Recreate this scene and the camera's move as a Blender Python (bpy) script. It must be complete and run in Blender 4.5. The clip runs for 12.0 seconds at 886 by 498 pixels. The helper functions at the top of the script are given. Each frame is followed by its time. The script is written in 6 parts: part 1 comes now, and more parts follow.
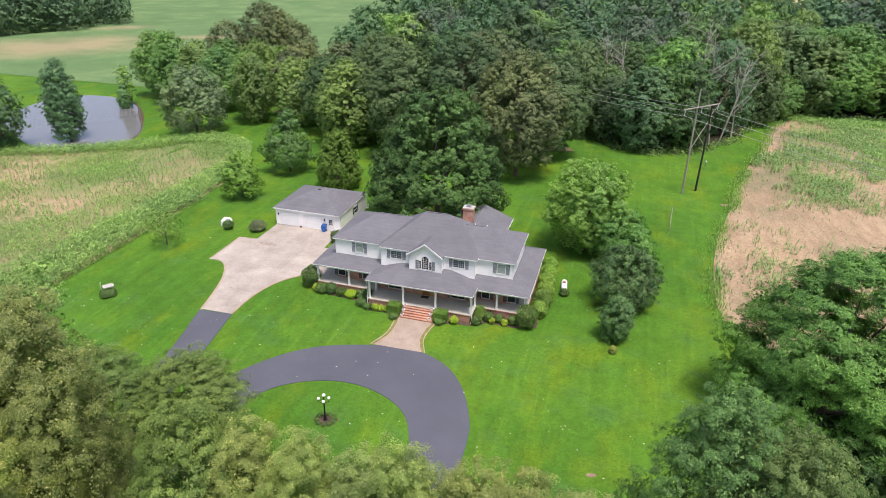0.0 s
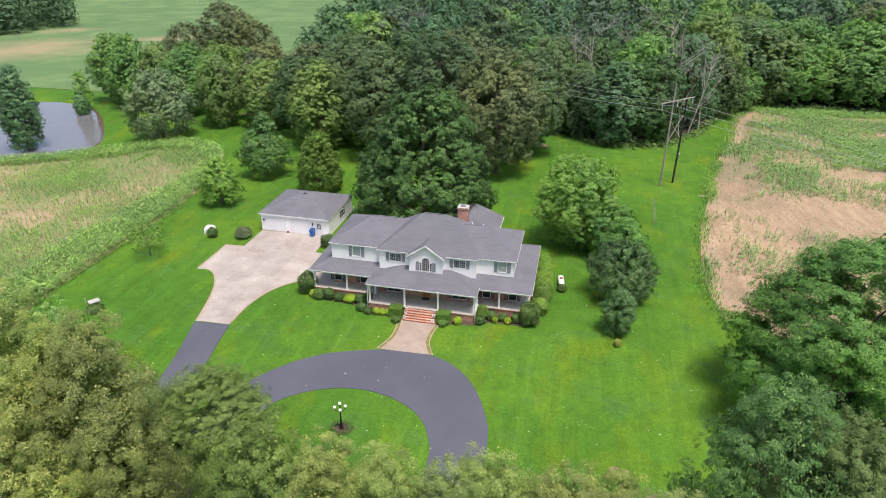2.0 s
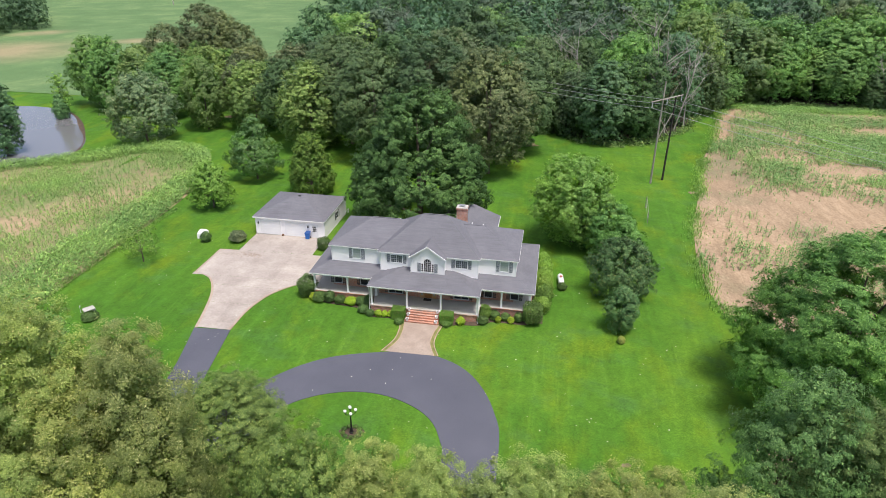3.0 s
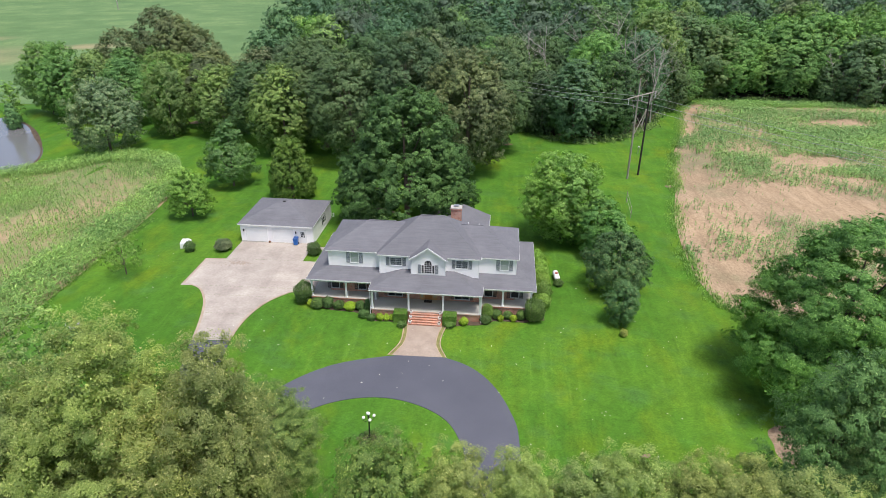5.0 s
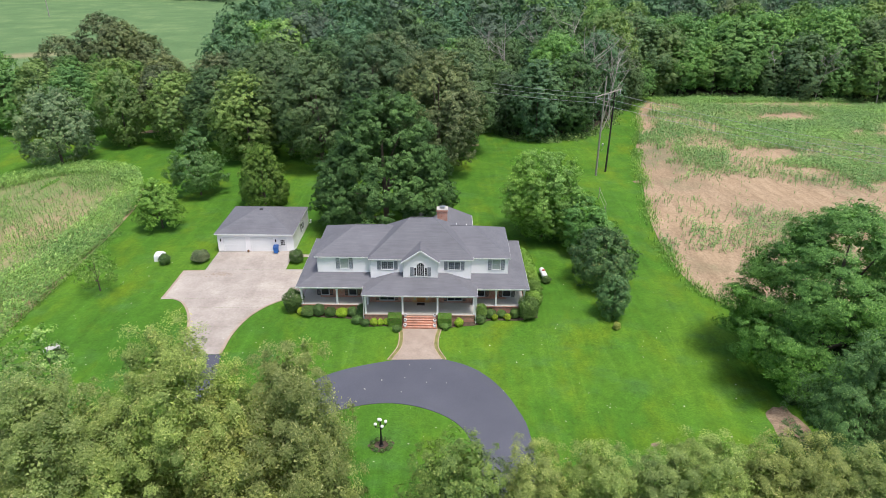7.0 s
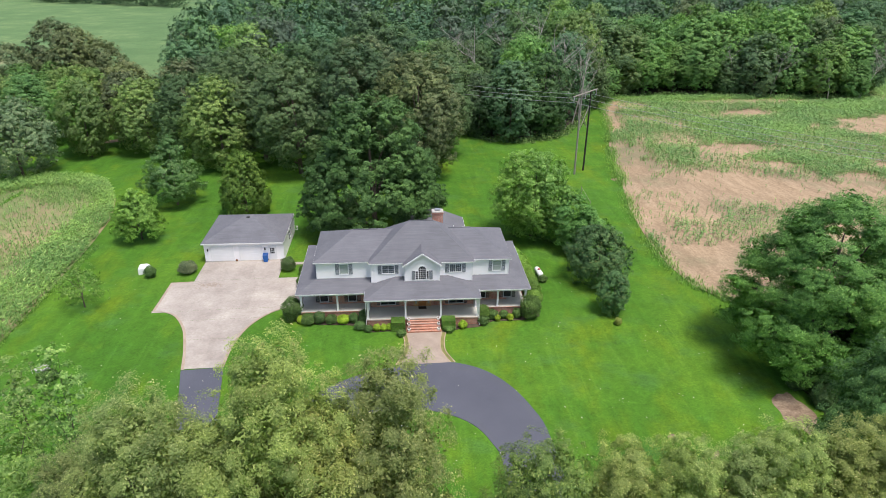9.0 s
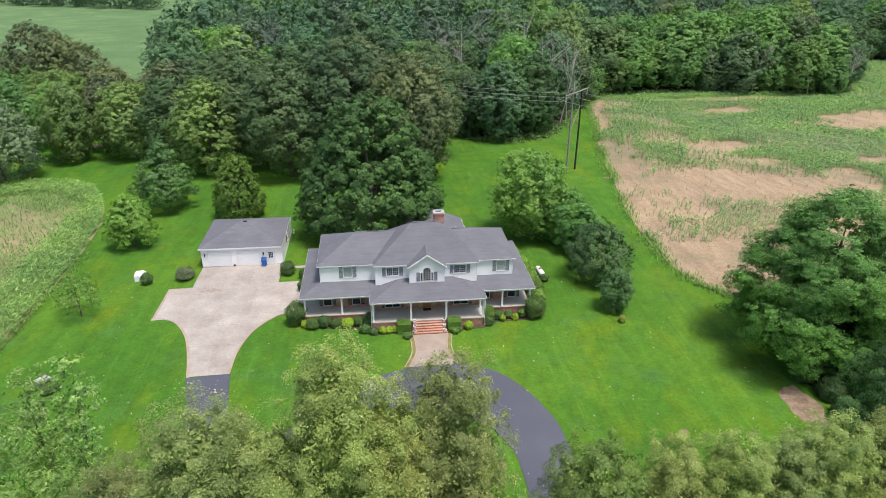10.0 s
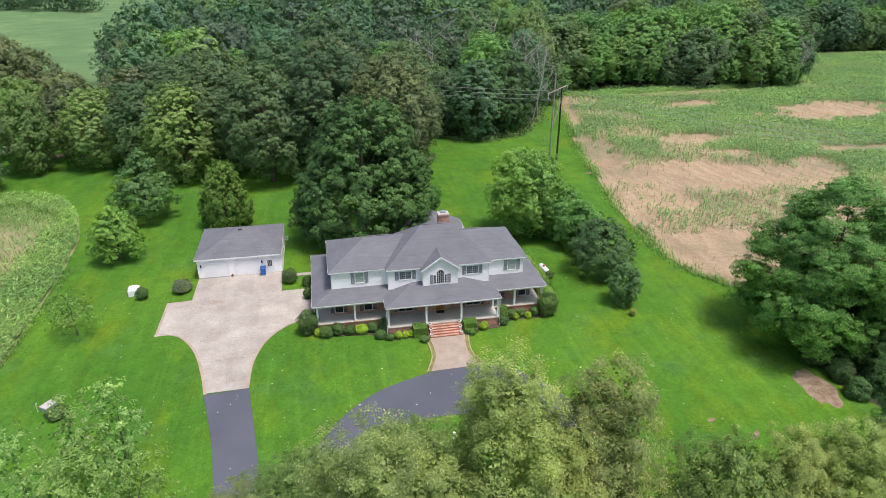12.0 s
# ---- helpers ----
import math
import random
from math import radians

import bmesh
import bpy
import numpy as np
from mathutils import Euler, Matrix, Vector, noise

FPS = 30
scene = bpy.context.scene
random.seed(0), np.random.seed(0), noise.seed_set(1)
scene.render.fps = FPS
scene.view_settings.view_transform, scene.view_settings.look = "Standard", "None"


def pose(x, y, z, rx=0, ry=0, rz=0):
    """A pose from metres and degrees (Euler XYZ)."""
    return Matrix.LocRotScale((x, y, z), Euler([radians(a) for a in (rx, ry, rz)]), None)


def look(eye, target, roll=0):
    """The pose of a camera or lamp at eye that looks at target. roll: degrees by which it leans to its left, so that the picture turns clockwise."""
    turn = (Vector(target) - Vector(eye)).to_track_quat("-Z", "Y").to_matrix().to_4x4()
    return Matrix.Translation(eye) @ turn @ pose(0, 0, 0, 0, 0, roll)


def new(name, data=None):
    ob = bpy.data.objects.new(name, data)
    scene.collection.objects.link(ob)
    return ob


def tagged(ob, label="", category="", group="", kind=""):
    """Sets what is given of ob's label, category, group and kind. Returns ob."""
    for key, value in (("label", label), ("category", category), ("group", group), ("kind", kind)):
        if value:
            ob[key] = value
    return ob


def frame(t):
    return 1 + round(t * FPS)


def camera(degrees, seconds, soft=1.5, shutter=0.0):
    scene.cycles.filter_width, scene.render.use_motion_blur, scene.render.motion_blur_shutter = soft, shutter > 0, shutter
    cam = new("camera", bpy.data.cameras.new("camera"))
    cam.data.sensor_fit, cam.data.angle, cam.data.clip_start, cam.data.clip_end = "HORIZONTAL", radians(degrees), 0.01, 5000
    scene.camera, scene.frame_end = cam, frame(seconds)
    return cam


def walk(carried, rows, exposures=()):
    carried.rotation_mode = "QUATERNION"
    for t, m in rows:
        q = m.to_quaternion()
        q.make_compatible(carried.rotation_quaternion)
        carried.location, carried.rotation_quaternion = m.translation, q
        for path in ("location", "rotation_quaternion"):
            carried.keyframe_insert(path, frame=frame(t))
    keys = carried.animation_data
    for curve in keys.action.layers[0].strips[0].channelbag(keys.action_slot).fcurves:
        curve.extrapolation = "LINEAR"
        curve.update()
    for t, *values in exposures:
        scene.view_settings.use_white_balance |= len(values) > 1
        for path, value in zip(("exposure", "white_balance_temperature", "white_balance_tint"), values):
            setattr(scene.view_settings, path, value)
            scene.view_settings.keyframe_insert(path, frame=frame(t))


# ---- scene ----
cam = camera(69.39, 12.0, soft=0.6)
# seconds, x, y, z, yaw, pitch, roll
PATH = [
    (0, 20.788, -64.635, 41.363, 15.903, -26.216, 1.106),
    (0.5, 19.588, -64.839, 41.423, 14.675, -26.277, 0.975),
    (1, 18.337, -65.036, 41.458, 13.689, -26.326, 0.928),
    (1.5, 17.047, -65.226, 41.472, 12.681, -26.324, 1.031),
    (2, 15.733, -65.406, 41.465, 11.674, -26.369, 0.840),
    (2.5, 14.404, -65.575, 41.441, 10.683, -26.342, 0.902),
    (3, 13.071, -65.731, 41.402, 9.601, -26.327, 0.778),
    (5, 7.808, -66.192, 41.133, 5.174, -26.146, 0.655),
    (5.5, 6.524, -66.256, 41.049, 3.734, -26.076, 0.640),
    (6, 5.252, -66.295, 40.963, 2.315, -26.014, 0.634),
    (6.5, 3.989, -66.307, 40.876, 1.056, -25.911, 0.555),
    (7, 2.729, -66.288, 40.792, 0.089, -25.811, 0.549),
    (9, -2.452, -65.857, 40.516, -4.193, -25.491, 0.474),
    (9.5, -3.841, -65.645, 40.474, -5.197, -25.455, 0.251),
    (10, -5.297, -65.385, 40.447, -6.198, -25.421, 0.295),
    (10.5, -6.838, -65.074, 40.437, -7.416, -25.444, 0.060),
    (11, -8.485, -64.708, 40.447, -8.681, -25.429, 0.092),
    (11.5, -10.258, -64.284, 40.478, -9.816, -25.460, 0.161),
    (12, -12.182, -63.797, 40.533, -10.976, -25.515, 0.093),
]
walk(cam, [(t, pose(x, y, z, 0, 0, yaw) @ pose(0, 0, 0, 90 + pitch) @ pose(0, 0, 0, 0, 0, roll)) for t, x, y, z, yaw, pitch, roll in PATH], [(0, 0.50, 6750, 15), (3, 0.47, 6650, 12), (6, 0.42, 6500, 10), (12, 0.40, 6500, 10)])

# ---- light ----
world = bpy.data.worlds.new("sky")
scene.world = world
world.use_nodes = True
wn = world.node_tree.nodes
sky = wn.new("ShaderNodeTexSky")
sky.sky_type, sky.sun_disc = "NISHITA", False
SUN_TO = Vector((0.22, -0.24, 0.94)).normalized()
sky.sun_elevation = math.asin(SUN_TO.z)
sky.sun_rotation = math.atan2(SUN_TO.x, SUN_TO.y)
sky.air_density, sky.dust_density, sky.ozone_density = 1.0, 3.0, 1.0
world.node_tree.links.new(sky.outputs[0], wn["Background"].inputs[0])
wn["Background"].inputs[1].default_value = 0.15
sun_data = bpy.data.lights.new("sun", "SUN")
sun_data.energy, sun_data.angle, sun_data.color = 2.9, radians(13), (1.0, 0.965, 0.93)
sun = new("sun", sun_data)
sun.matrix_world = look(SUN_TO * 300, (0, 0, 0))


# ---- materials ----
def shader(name):
    m = bpy.data.materials.new(name)
    m.use_nodes = True
    nt = m.node_tree
    return m, nt, nt.nodes["Principled BSDF"], nt.links.new


def noise_node(nt, link, scale, detail=5.0, rough=0.6, stretch=None, coord=None):
    n = nt.nodes.new("ShaderNodeTexNoise")
    n.inputs["Scale"].default_value, n.inputs["Detail"].default_value, n.inputs["Roughness"].default_value = scale, detail, rough
    src = coord or nt.nodes.new("ShaderNodeNewGeometry").outputs["Position"]
    if stretch:
        mp = nt.nodes.new("ShaderNodeMapping")
        mp.inputs["Scale"].default_value = stretch
        link(src, mp.inputs["Vector"])
        src = mp.outputs[0]
    link(src, n.inputs["Vector"])
    return n


def ramp(nt, link, src, stops):
    r = nt.nodes.new("ShaderNodeValToRGB")
    els = r.color_ramp.elements
    while len(els) < len(stops):
        els.new(0.5)
    for e, (p, c) in zip(els, stops):
        e.position, e.color = p, (*c, 1)
    link(src, r.inputs[0])
    return r


def mix(nt, link, a, b, fac, kind="MIX"):
    n = nt.nodes.new("ShaderNodeMix")
    n.data_type, n.blend_type = "RGBA", kind
    for sock, v in ((n.inputs[6], a), (n.inputs[7], b), (n.inputs[0], fac)):
        if isinstance(v, (int, float)):
            sock.default_value = v
        elif isinstance(v, tuple):
            sock.default_value = (*v, 1)
        else:
            link(v, sock)
    return n.outputs[2]


def bumped(nt, link, bsdf, height, strength, distance):
    b = nt.nodes.new("ShaderNodeBump")
    b.inputs["Strength"].default_value, b.inputs["Distance"].default_value = strength, distance
    link(height, b.inputs["Height"])
    link(b.outputs[0], bsdf.inputs["Normal"])


def surface(name, dark, light, scale, fine, rough=0.8, bump=0.2, dist=0.01, metal=0.0, spec=0.3, vary=0.0, grit=(0.8, 1.12)):
    """A two-scale mottled surface: broad stains and fine grain."""
    m, nt, bsdf, link = shader(name)
    broad, grain = noise_node(nt, link, scale), noise_node(nt, link, fine, 3)
    col = ramp(nt, link, broad.outputs[0], [(0.3, dark), (0.7, light)]).outputs[0]
    g = ramp(nt, link, grain.outputs[0], [(0.25, (grit[0],) * 3), (0.75, (grit[1],) * 3)]).outputs[0]
    col = mix(nt, link, col, g, 1.0, "MULTIPLY")
    if vary:
        info = nt.nodes.new("ShaderNodeObjectInfo")
        v = ramp(nt, link, info.outputs["Random"], [(0, (1 - vary,) * 3), (1, (1 + vary,) * 3)]).outputs[0]
        col = mix(nt, link, col, v, 1.0, "MULTIPLY")
    link(col, bsdf.inputs["Base Color"])
    bsdf.inputs["Roughness"].default_value, bsdf.inputs["Metallic"].default_value = rough, metal
    bsdf.inputs["Specular IOR Level"].default_value = spec
    if bump:
        bumped(nt, link, bsdf, grain.outputs[0], bump, dist)
    return m


GREEN = 1.60


def leafy(name, dark, light, tip=None, through_light=0.10, spread=0.22):
    """Foliage: colour varies from leaf to leaf, from plant to plant and over the crown."""
    m, nt, bsdf, link = shader(name)
    geo, info = nt.nodes.new("ShaderNodeNewGeometry"), nt.nodes.new("ShaderNodeObjectInfo")
    between = lambda a, b, u: tuple(p * (1 - u) + q * u for p, q in zip(a, b))
    stops = [(0.0, between(dark, light, 0.05)), (0.5, between(dark, light, 0.55)), (0.88, light), (1.0, between(light, tip or light, 0.85))]
    stops = [(p, tuple(GREEN * c * k for c, k in zip(colour, (1.07, 0.97, 1.15)))) for p, colour in stops]
    col = ramp(nt, link, geo.outputs["Random Per Island"], stops).outputs[0]
    v = ramp(nt, link, info.outputs["Random"], [(0, (1 - spread, 1 - spread, 1 - spread * 0.6)), (0.35, (1.05, 1, 0.9)), (0.65, (0.94, 1.0, 1.05)), (1, (1 + spread * 0.7, 1 + spread, 1.0))]).outputs[0]
    col = mix(nt, link, col, v, 1.0, "MULTIPLY")
    patch = noise_node(nt, link, 0.85, 2)
    p = ramp(nt, link, patch.outputs[0], [(0.3, (0.70, 0.74, 0.74)), (0.7, (1.28, 1.24, 1.16))]).outputs[0]
    col = mix(nt, link, col, p, 1.0, "MULTIPLY")
    stand = noise_node(nt, link, 0.075, 1)
    p = ramp(nt, link, stand.outputs[0], [(0.32, (0.82, 0.88, 0.92)), (0.5, (1, 1, 1)), (0.68, (1.14, 1.14, 1.0))]).outputs[0]
    col = mix(nt, link, col, p, 1.0, "MULTIPLY")
    link(col, bsdf.inputs["Base Color"])
    bsdf.inputs["Roughness"].default_value = 0.55
    bsdf.inputs["Specular IOR Level"].default_value = 0.22
    tr = nt.nodes.new("ShaderNodeBsdfTranslucent")
    link(mix(nt, link, col, (1.02, 1.22, 0.5), 1.0, "MULTIPLY"), tr.inputs["Color"])
    ms = nt.nodes.new("ShaderNodeMixShader")
    ms.inputs[0].default_value = through_light
    link(bsdf.outputs[0], ms.inputs[1])
    link(tr.outputs[0], ms.inputs[2])
    link(ms.outputs[0], nt.nodes["Material Output"].inputs[0])
    return m


def lawn_material():
    m, nt, bsdf, link = shader("lawn")
    broad, mid, fine = noise_node(nt, link, 0.045, 4), noise_node(nt, link, 0.5, 5), noise_node(nt, link, 7.0, 4, 0.7)
    tuft = noise_node(nt, link, 2.2, 3, 0.7)
    yellow, cool = noise_node(nt, link, 0.16, 4, 0.6, (1.0, 0.55, 1.0)), noise_node(nt, link, 0.21, 5, 0.65, (0.8, 1.3, 1.0))
    streak = noise_node(nt, link, 0.55, 3, 0.6, (1.6, 0.16, 1.0))
    tracks = noise_node(nt, link, 1.5, 2, 0.5, (1.0, 0.045, 1.0))
    col = ramp(nt, link, broad.outputs[0], [(0.3, (0.043, 0.122, 0.0150)), (0.5, (0.062, 0.154, 0.0180)), (0.7, (0.096, 0.194, 0.0205))]).outputs[0]
    col = mix(nt, link, col, (0.128, 0.187, 0.012), ramp(nt, link, yellow.outputs[0], [(0.50, (0, 0, 0)), (0.74, (0.75,) * 3)]).outputs[0])
    col = mix(nt, link, col, (0.064, 0.148, 0.040), ramp(nt, link, cool.outputs[0], [(0.52, (0, 0, 0)), (0.72, (0.65,) * 3)]).outputs[0])
    for n, lo, hi in ((mid, 0.84, 1.15), (tuft, 0.82, 1.17), (fine, 0.62, 1.36), (streak, 0.90, 1.11)):
        col = mix(nt, link, col, ramp(nt, link, n.outputs[0], [(0.25, (lo,) * 3), (0.75, (hi, hi, hi * 0.95))]).outputs[0], 1.0, "MULTIPLY")
    col = mix(nt, link, col, (1.22, 1.16, 1.3), ramp(nt, link, tracks.outputs[0], [(0.60, (0, 0, 0)), (0.68, (0.6,) * 3)]).outputs[0], "MULTIPLY")
    link(col, bsdf.inputs["Base Color"])
    bsdf.inputs["Roughness"].default_value, bsdf.inputs["Specular IOR Level"].default_value = 0.9, 0.1
    bumped(nt, link, bsdf, fine.outputs[0], 0.5, 0.06)
    return m


def soil_material(name, soil_a, soil_b, weed, amount, row, bands=()):
    """Bare field soil with a cover of low weeds in patches, and faint rows."""
    m, nt, bsdf, link = shader(name)
    broad, mid, fine = noise_node(nt, link, 0.05, 4), noise_node(nt, link, 0.55, 5, 0.7, row), noise_node(nt, link, 2.6, 5, 0.75, (1.0, 0.6, 1.0))
    col = ramp(nt, link, mid.outputs[0], [(0.3, soil_a), (0.7, soil_b)]).outputs[0]
    f = ramp(nt, link, broad.outputs[0], [(amount, (1, 1, 1)), (amount + 0.16, (0, 0, 0))]).outputs[0]
    f = mix(nt, link, f, ramp(nt, link, mid.outputs[0], [(0.35, (0.25,) * 3), (0.6, (1.0,) * 3)]).outputs[0], 1.0, "MULTIPLY")
    col = mix(nt, link, col, weed, f)
    col = mix(nt, link, col, ramp(nt, link, broad.outputs[0], [(0.3, (0.84, 0.86, 0.86)), (0.7, (1.16, 1.14, 1.10))]).outputs[0], 1.0, "MULTIPLY")
    for (x, y, rx, ry, turn), tone in bands:
        mp, g = nt.nodes.new("ShaderNodeMapping"), nt.nodes.new("ShaderNodeTexGradient")
        mp.vector_type = "TEXTURE"
        mp.inputs["Location"].default_value, mp.inputs["Rotation"].default_value, mp.inputs["Scale"].default_value = (x, y, -7.9), (0, 0, turn), (rx, ry, 60)
        g.gradient_type = "SPHERICAL"
        link(nt.nodes.new("ShaderNodeNewGeometry").outputs["Position"], mp.inputs[0])
        link(mp.outputs[0], g.inputs[0])
        mul = nt.nodes.new("ShaderNodeMath")
        mul.operation = "MULTIPLY"
        link(broad.outputs[0], mul.inputs[0])
        link(g.outputs[1], mul.inputs[1])
        col = mix(nt, link, col, tone, ramp(nt, link, mul.outputs[0], [(0.02, (0, 0, 0)), (0.42, (0.8, 0.8, 0.8))]).outputs[0])
    col = mix(nt, link, col, ramp(nt, link, fine.outputs[0], [(0.25, (0.66,) * 3), (0.75, (1.28,) * 3)]).outputs[0], 1.0, "MULTIPLY")
    link(col, bsdf.inputs["Base Color"])
    bsdf.inputs["Roughness"].default_value, bsdf.inputs["Specular IOR Level"].default_value = 0.95, 0.1
    bumped(nt, link, bsdf, fine.outputs[0], 0.6, 0.08)
    return m


def roof_material():
    m, nt, bsdf, link = shader("roof_shingle")
    broad, tabs, fine = noise_node(nt, link, 0.35, 5), noise_node(nt, link, 2.6, 4, 0.6, (0.18, 1.0, 4.0)), noise_node(nt, link, 22, 2)
    col = ramp(nt, link, broad.outputs[0], [(0.3, (0.128, 0.128, 0.143)), (0.7, (0.158, 0.157, 0.174))]).outputs[0]
    for n, lo, hi in ((tabs, 0.88, 1.10), (fine, 0.85, 1.13)):
        col = mix(nt, link, col, ramp(nt, link, n.outputs[0], [(0.3, (lo,) * 3), (0.7, (hi,) * 3)]).outputs[0], 1.0, "MULTIPLY")
    link(col, bsdf.inputs["Base Color"])
    bsdf.inputs["Roughness"].default_value, bsdf.inputs["Specular IOR Level"].default_value = 0.85, 0.25
    bumped(nt, link, bsdf, tabs.outputs[0], 0.4, 0.02)
    return m


def brick_material(name, a, b, mortar, flat=False):
    m, nt, bsdf, link = shader(name)
    geo = nt.nodes.new("ShaderNodeNewGeometry")
    mp = nt.nodes.new("ShaderNodeMapping")
    if not flat:
        sep, com = nt.nodes.new("ShaderNodeSeparateXYZ"), nt.nodes.new("ShaderNodeCombineXYZ")
        add = nt.nodes.new("ShaderNodeMath")
        link(geo.outputs["Position"], sep.inputs[0])
        link(sep.outputs[0], add.inputs[0])
        link(sep.outputs[1], add.inputs[1])
        link(add.outputs[0], com.inputs[0])
        link(sep.outputs[2], com.inputs[1])
        link(com.outputs[0], mp.inputs[0])
    else:
        link(geo.outputs["Position"], mp.inputs[0])
    t = nt.nodes.new("ShaderNodeTexBrick")
    link(mp.outputs[0], t.inputs["Vector"])
    for key, v in (("Scale", 1.0), ("Brick Width", 0.21), ("Row Height", 0.075), ("Mortar Size", 0.008), ("Mortar Smooth", 0.2)):
        t.inputs[key].default_value = v
    for key, v in (("Color1", a), ("Color2", b), ("Mortar", mortar)):
        t.inputs[key].default_value = (*v, 1)
    broad = noise_node(nt, link, 0.9, 4)
    col = mix(nt, link, t.outputs[0], ramp(nt, link, broad.outputs[0], [(0.3, (0.7,) * 3), (0.7, (1.2,) * 3)]).outputs[0], 1.0, "MULTIPLY")
    link(col, bsdf.inputs["Base Color"])
    bsdf.inputs["Roughness"].default_value = 0.85
    bumped(nt, link, bsdf, t.outputs["Fac"], -0.5, 0.01)
    return m


def siding_material():
    m, nt, bsdf, link = shader("white_siding")
    geo, sep = nt.nodes.new("ShaderNodeNewGeometry"), nt.nodes.new("ShaderNodeSeparateXYZ")
    link(geo.outputs["Position"], sep.inputs[0])
    saw, mul = nt.nodes.new("ShaderNodeMath"), nt.nodes.new("ShaderNodeMath")
    mul.operation, mul.inputs[1].default_value = "MULTIPLY", 1 / 0.115
    saw.operation = "FRACT"
    link(sep.outputs[2], mul.inputs[0])
    link(mul.outputs[0], saw.inputs[0])
    n = noise_node(nt, link, 0.8, 4)
    col = ramp(nt, link, n.outputs[0], [(0.3, (0.86, 0.845, 0.855)), (0.7, (0.90, 0.885, 0.895))]).outputs[0]
    link(col, bsdf.inputs["Base Color"])
    bsdf.inputs["Roughness"].default_value = 0.5
    bumped(nt, link, bsdf, saw.outputs[0], -0.6, 0.012)
    return m


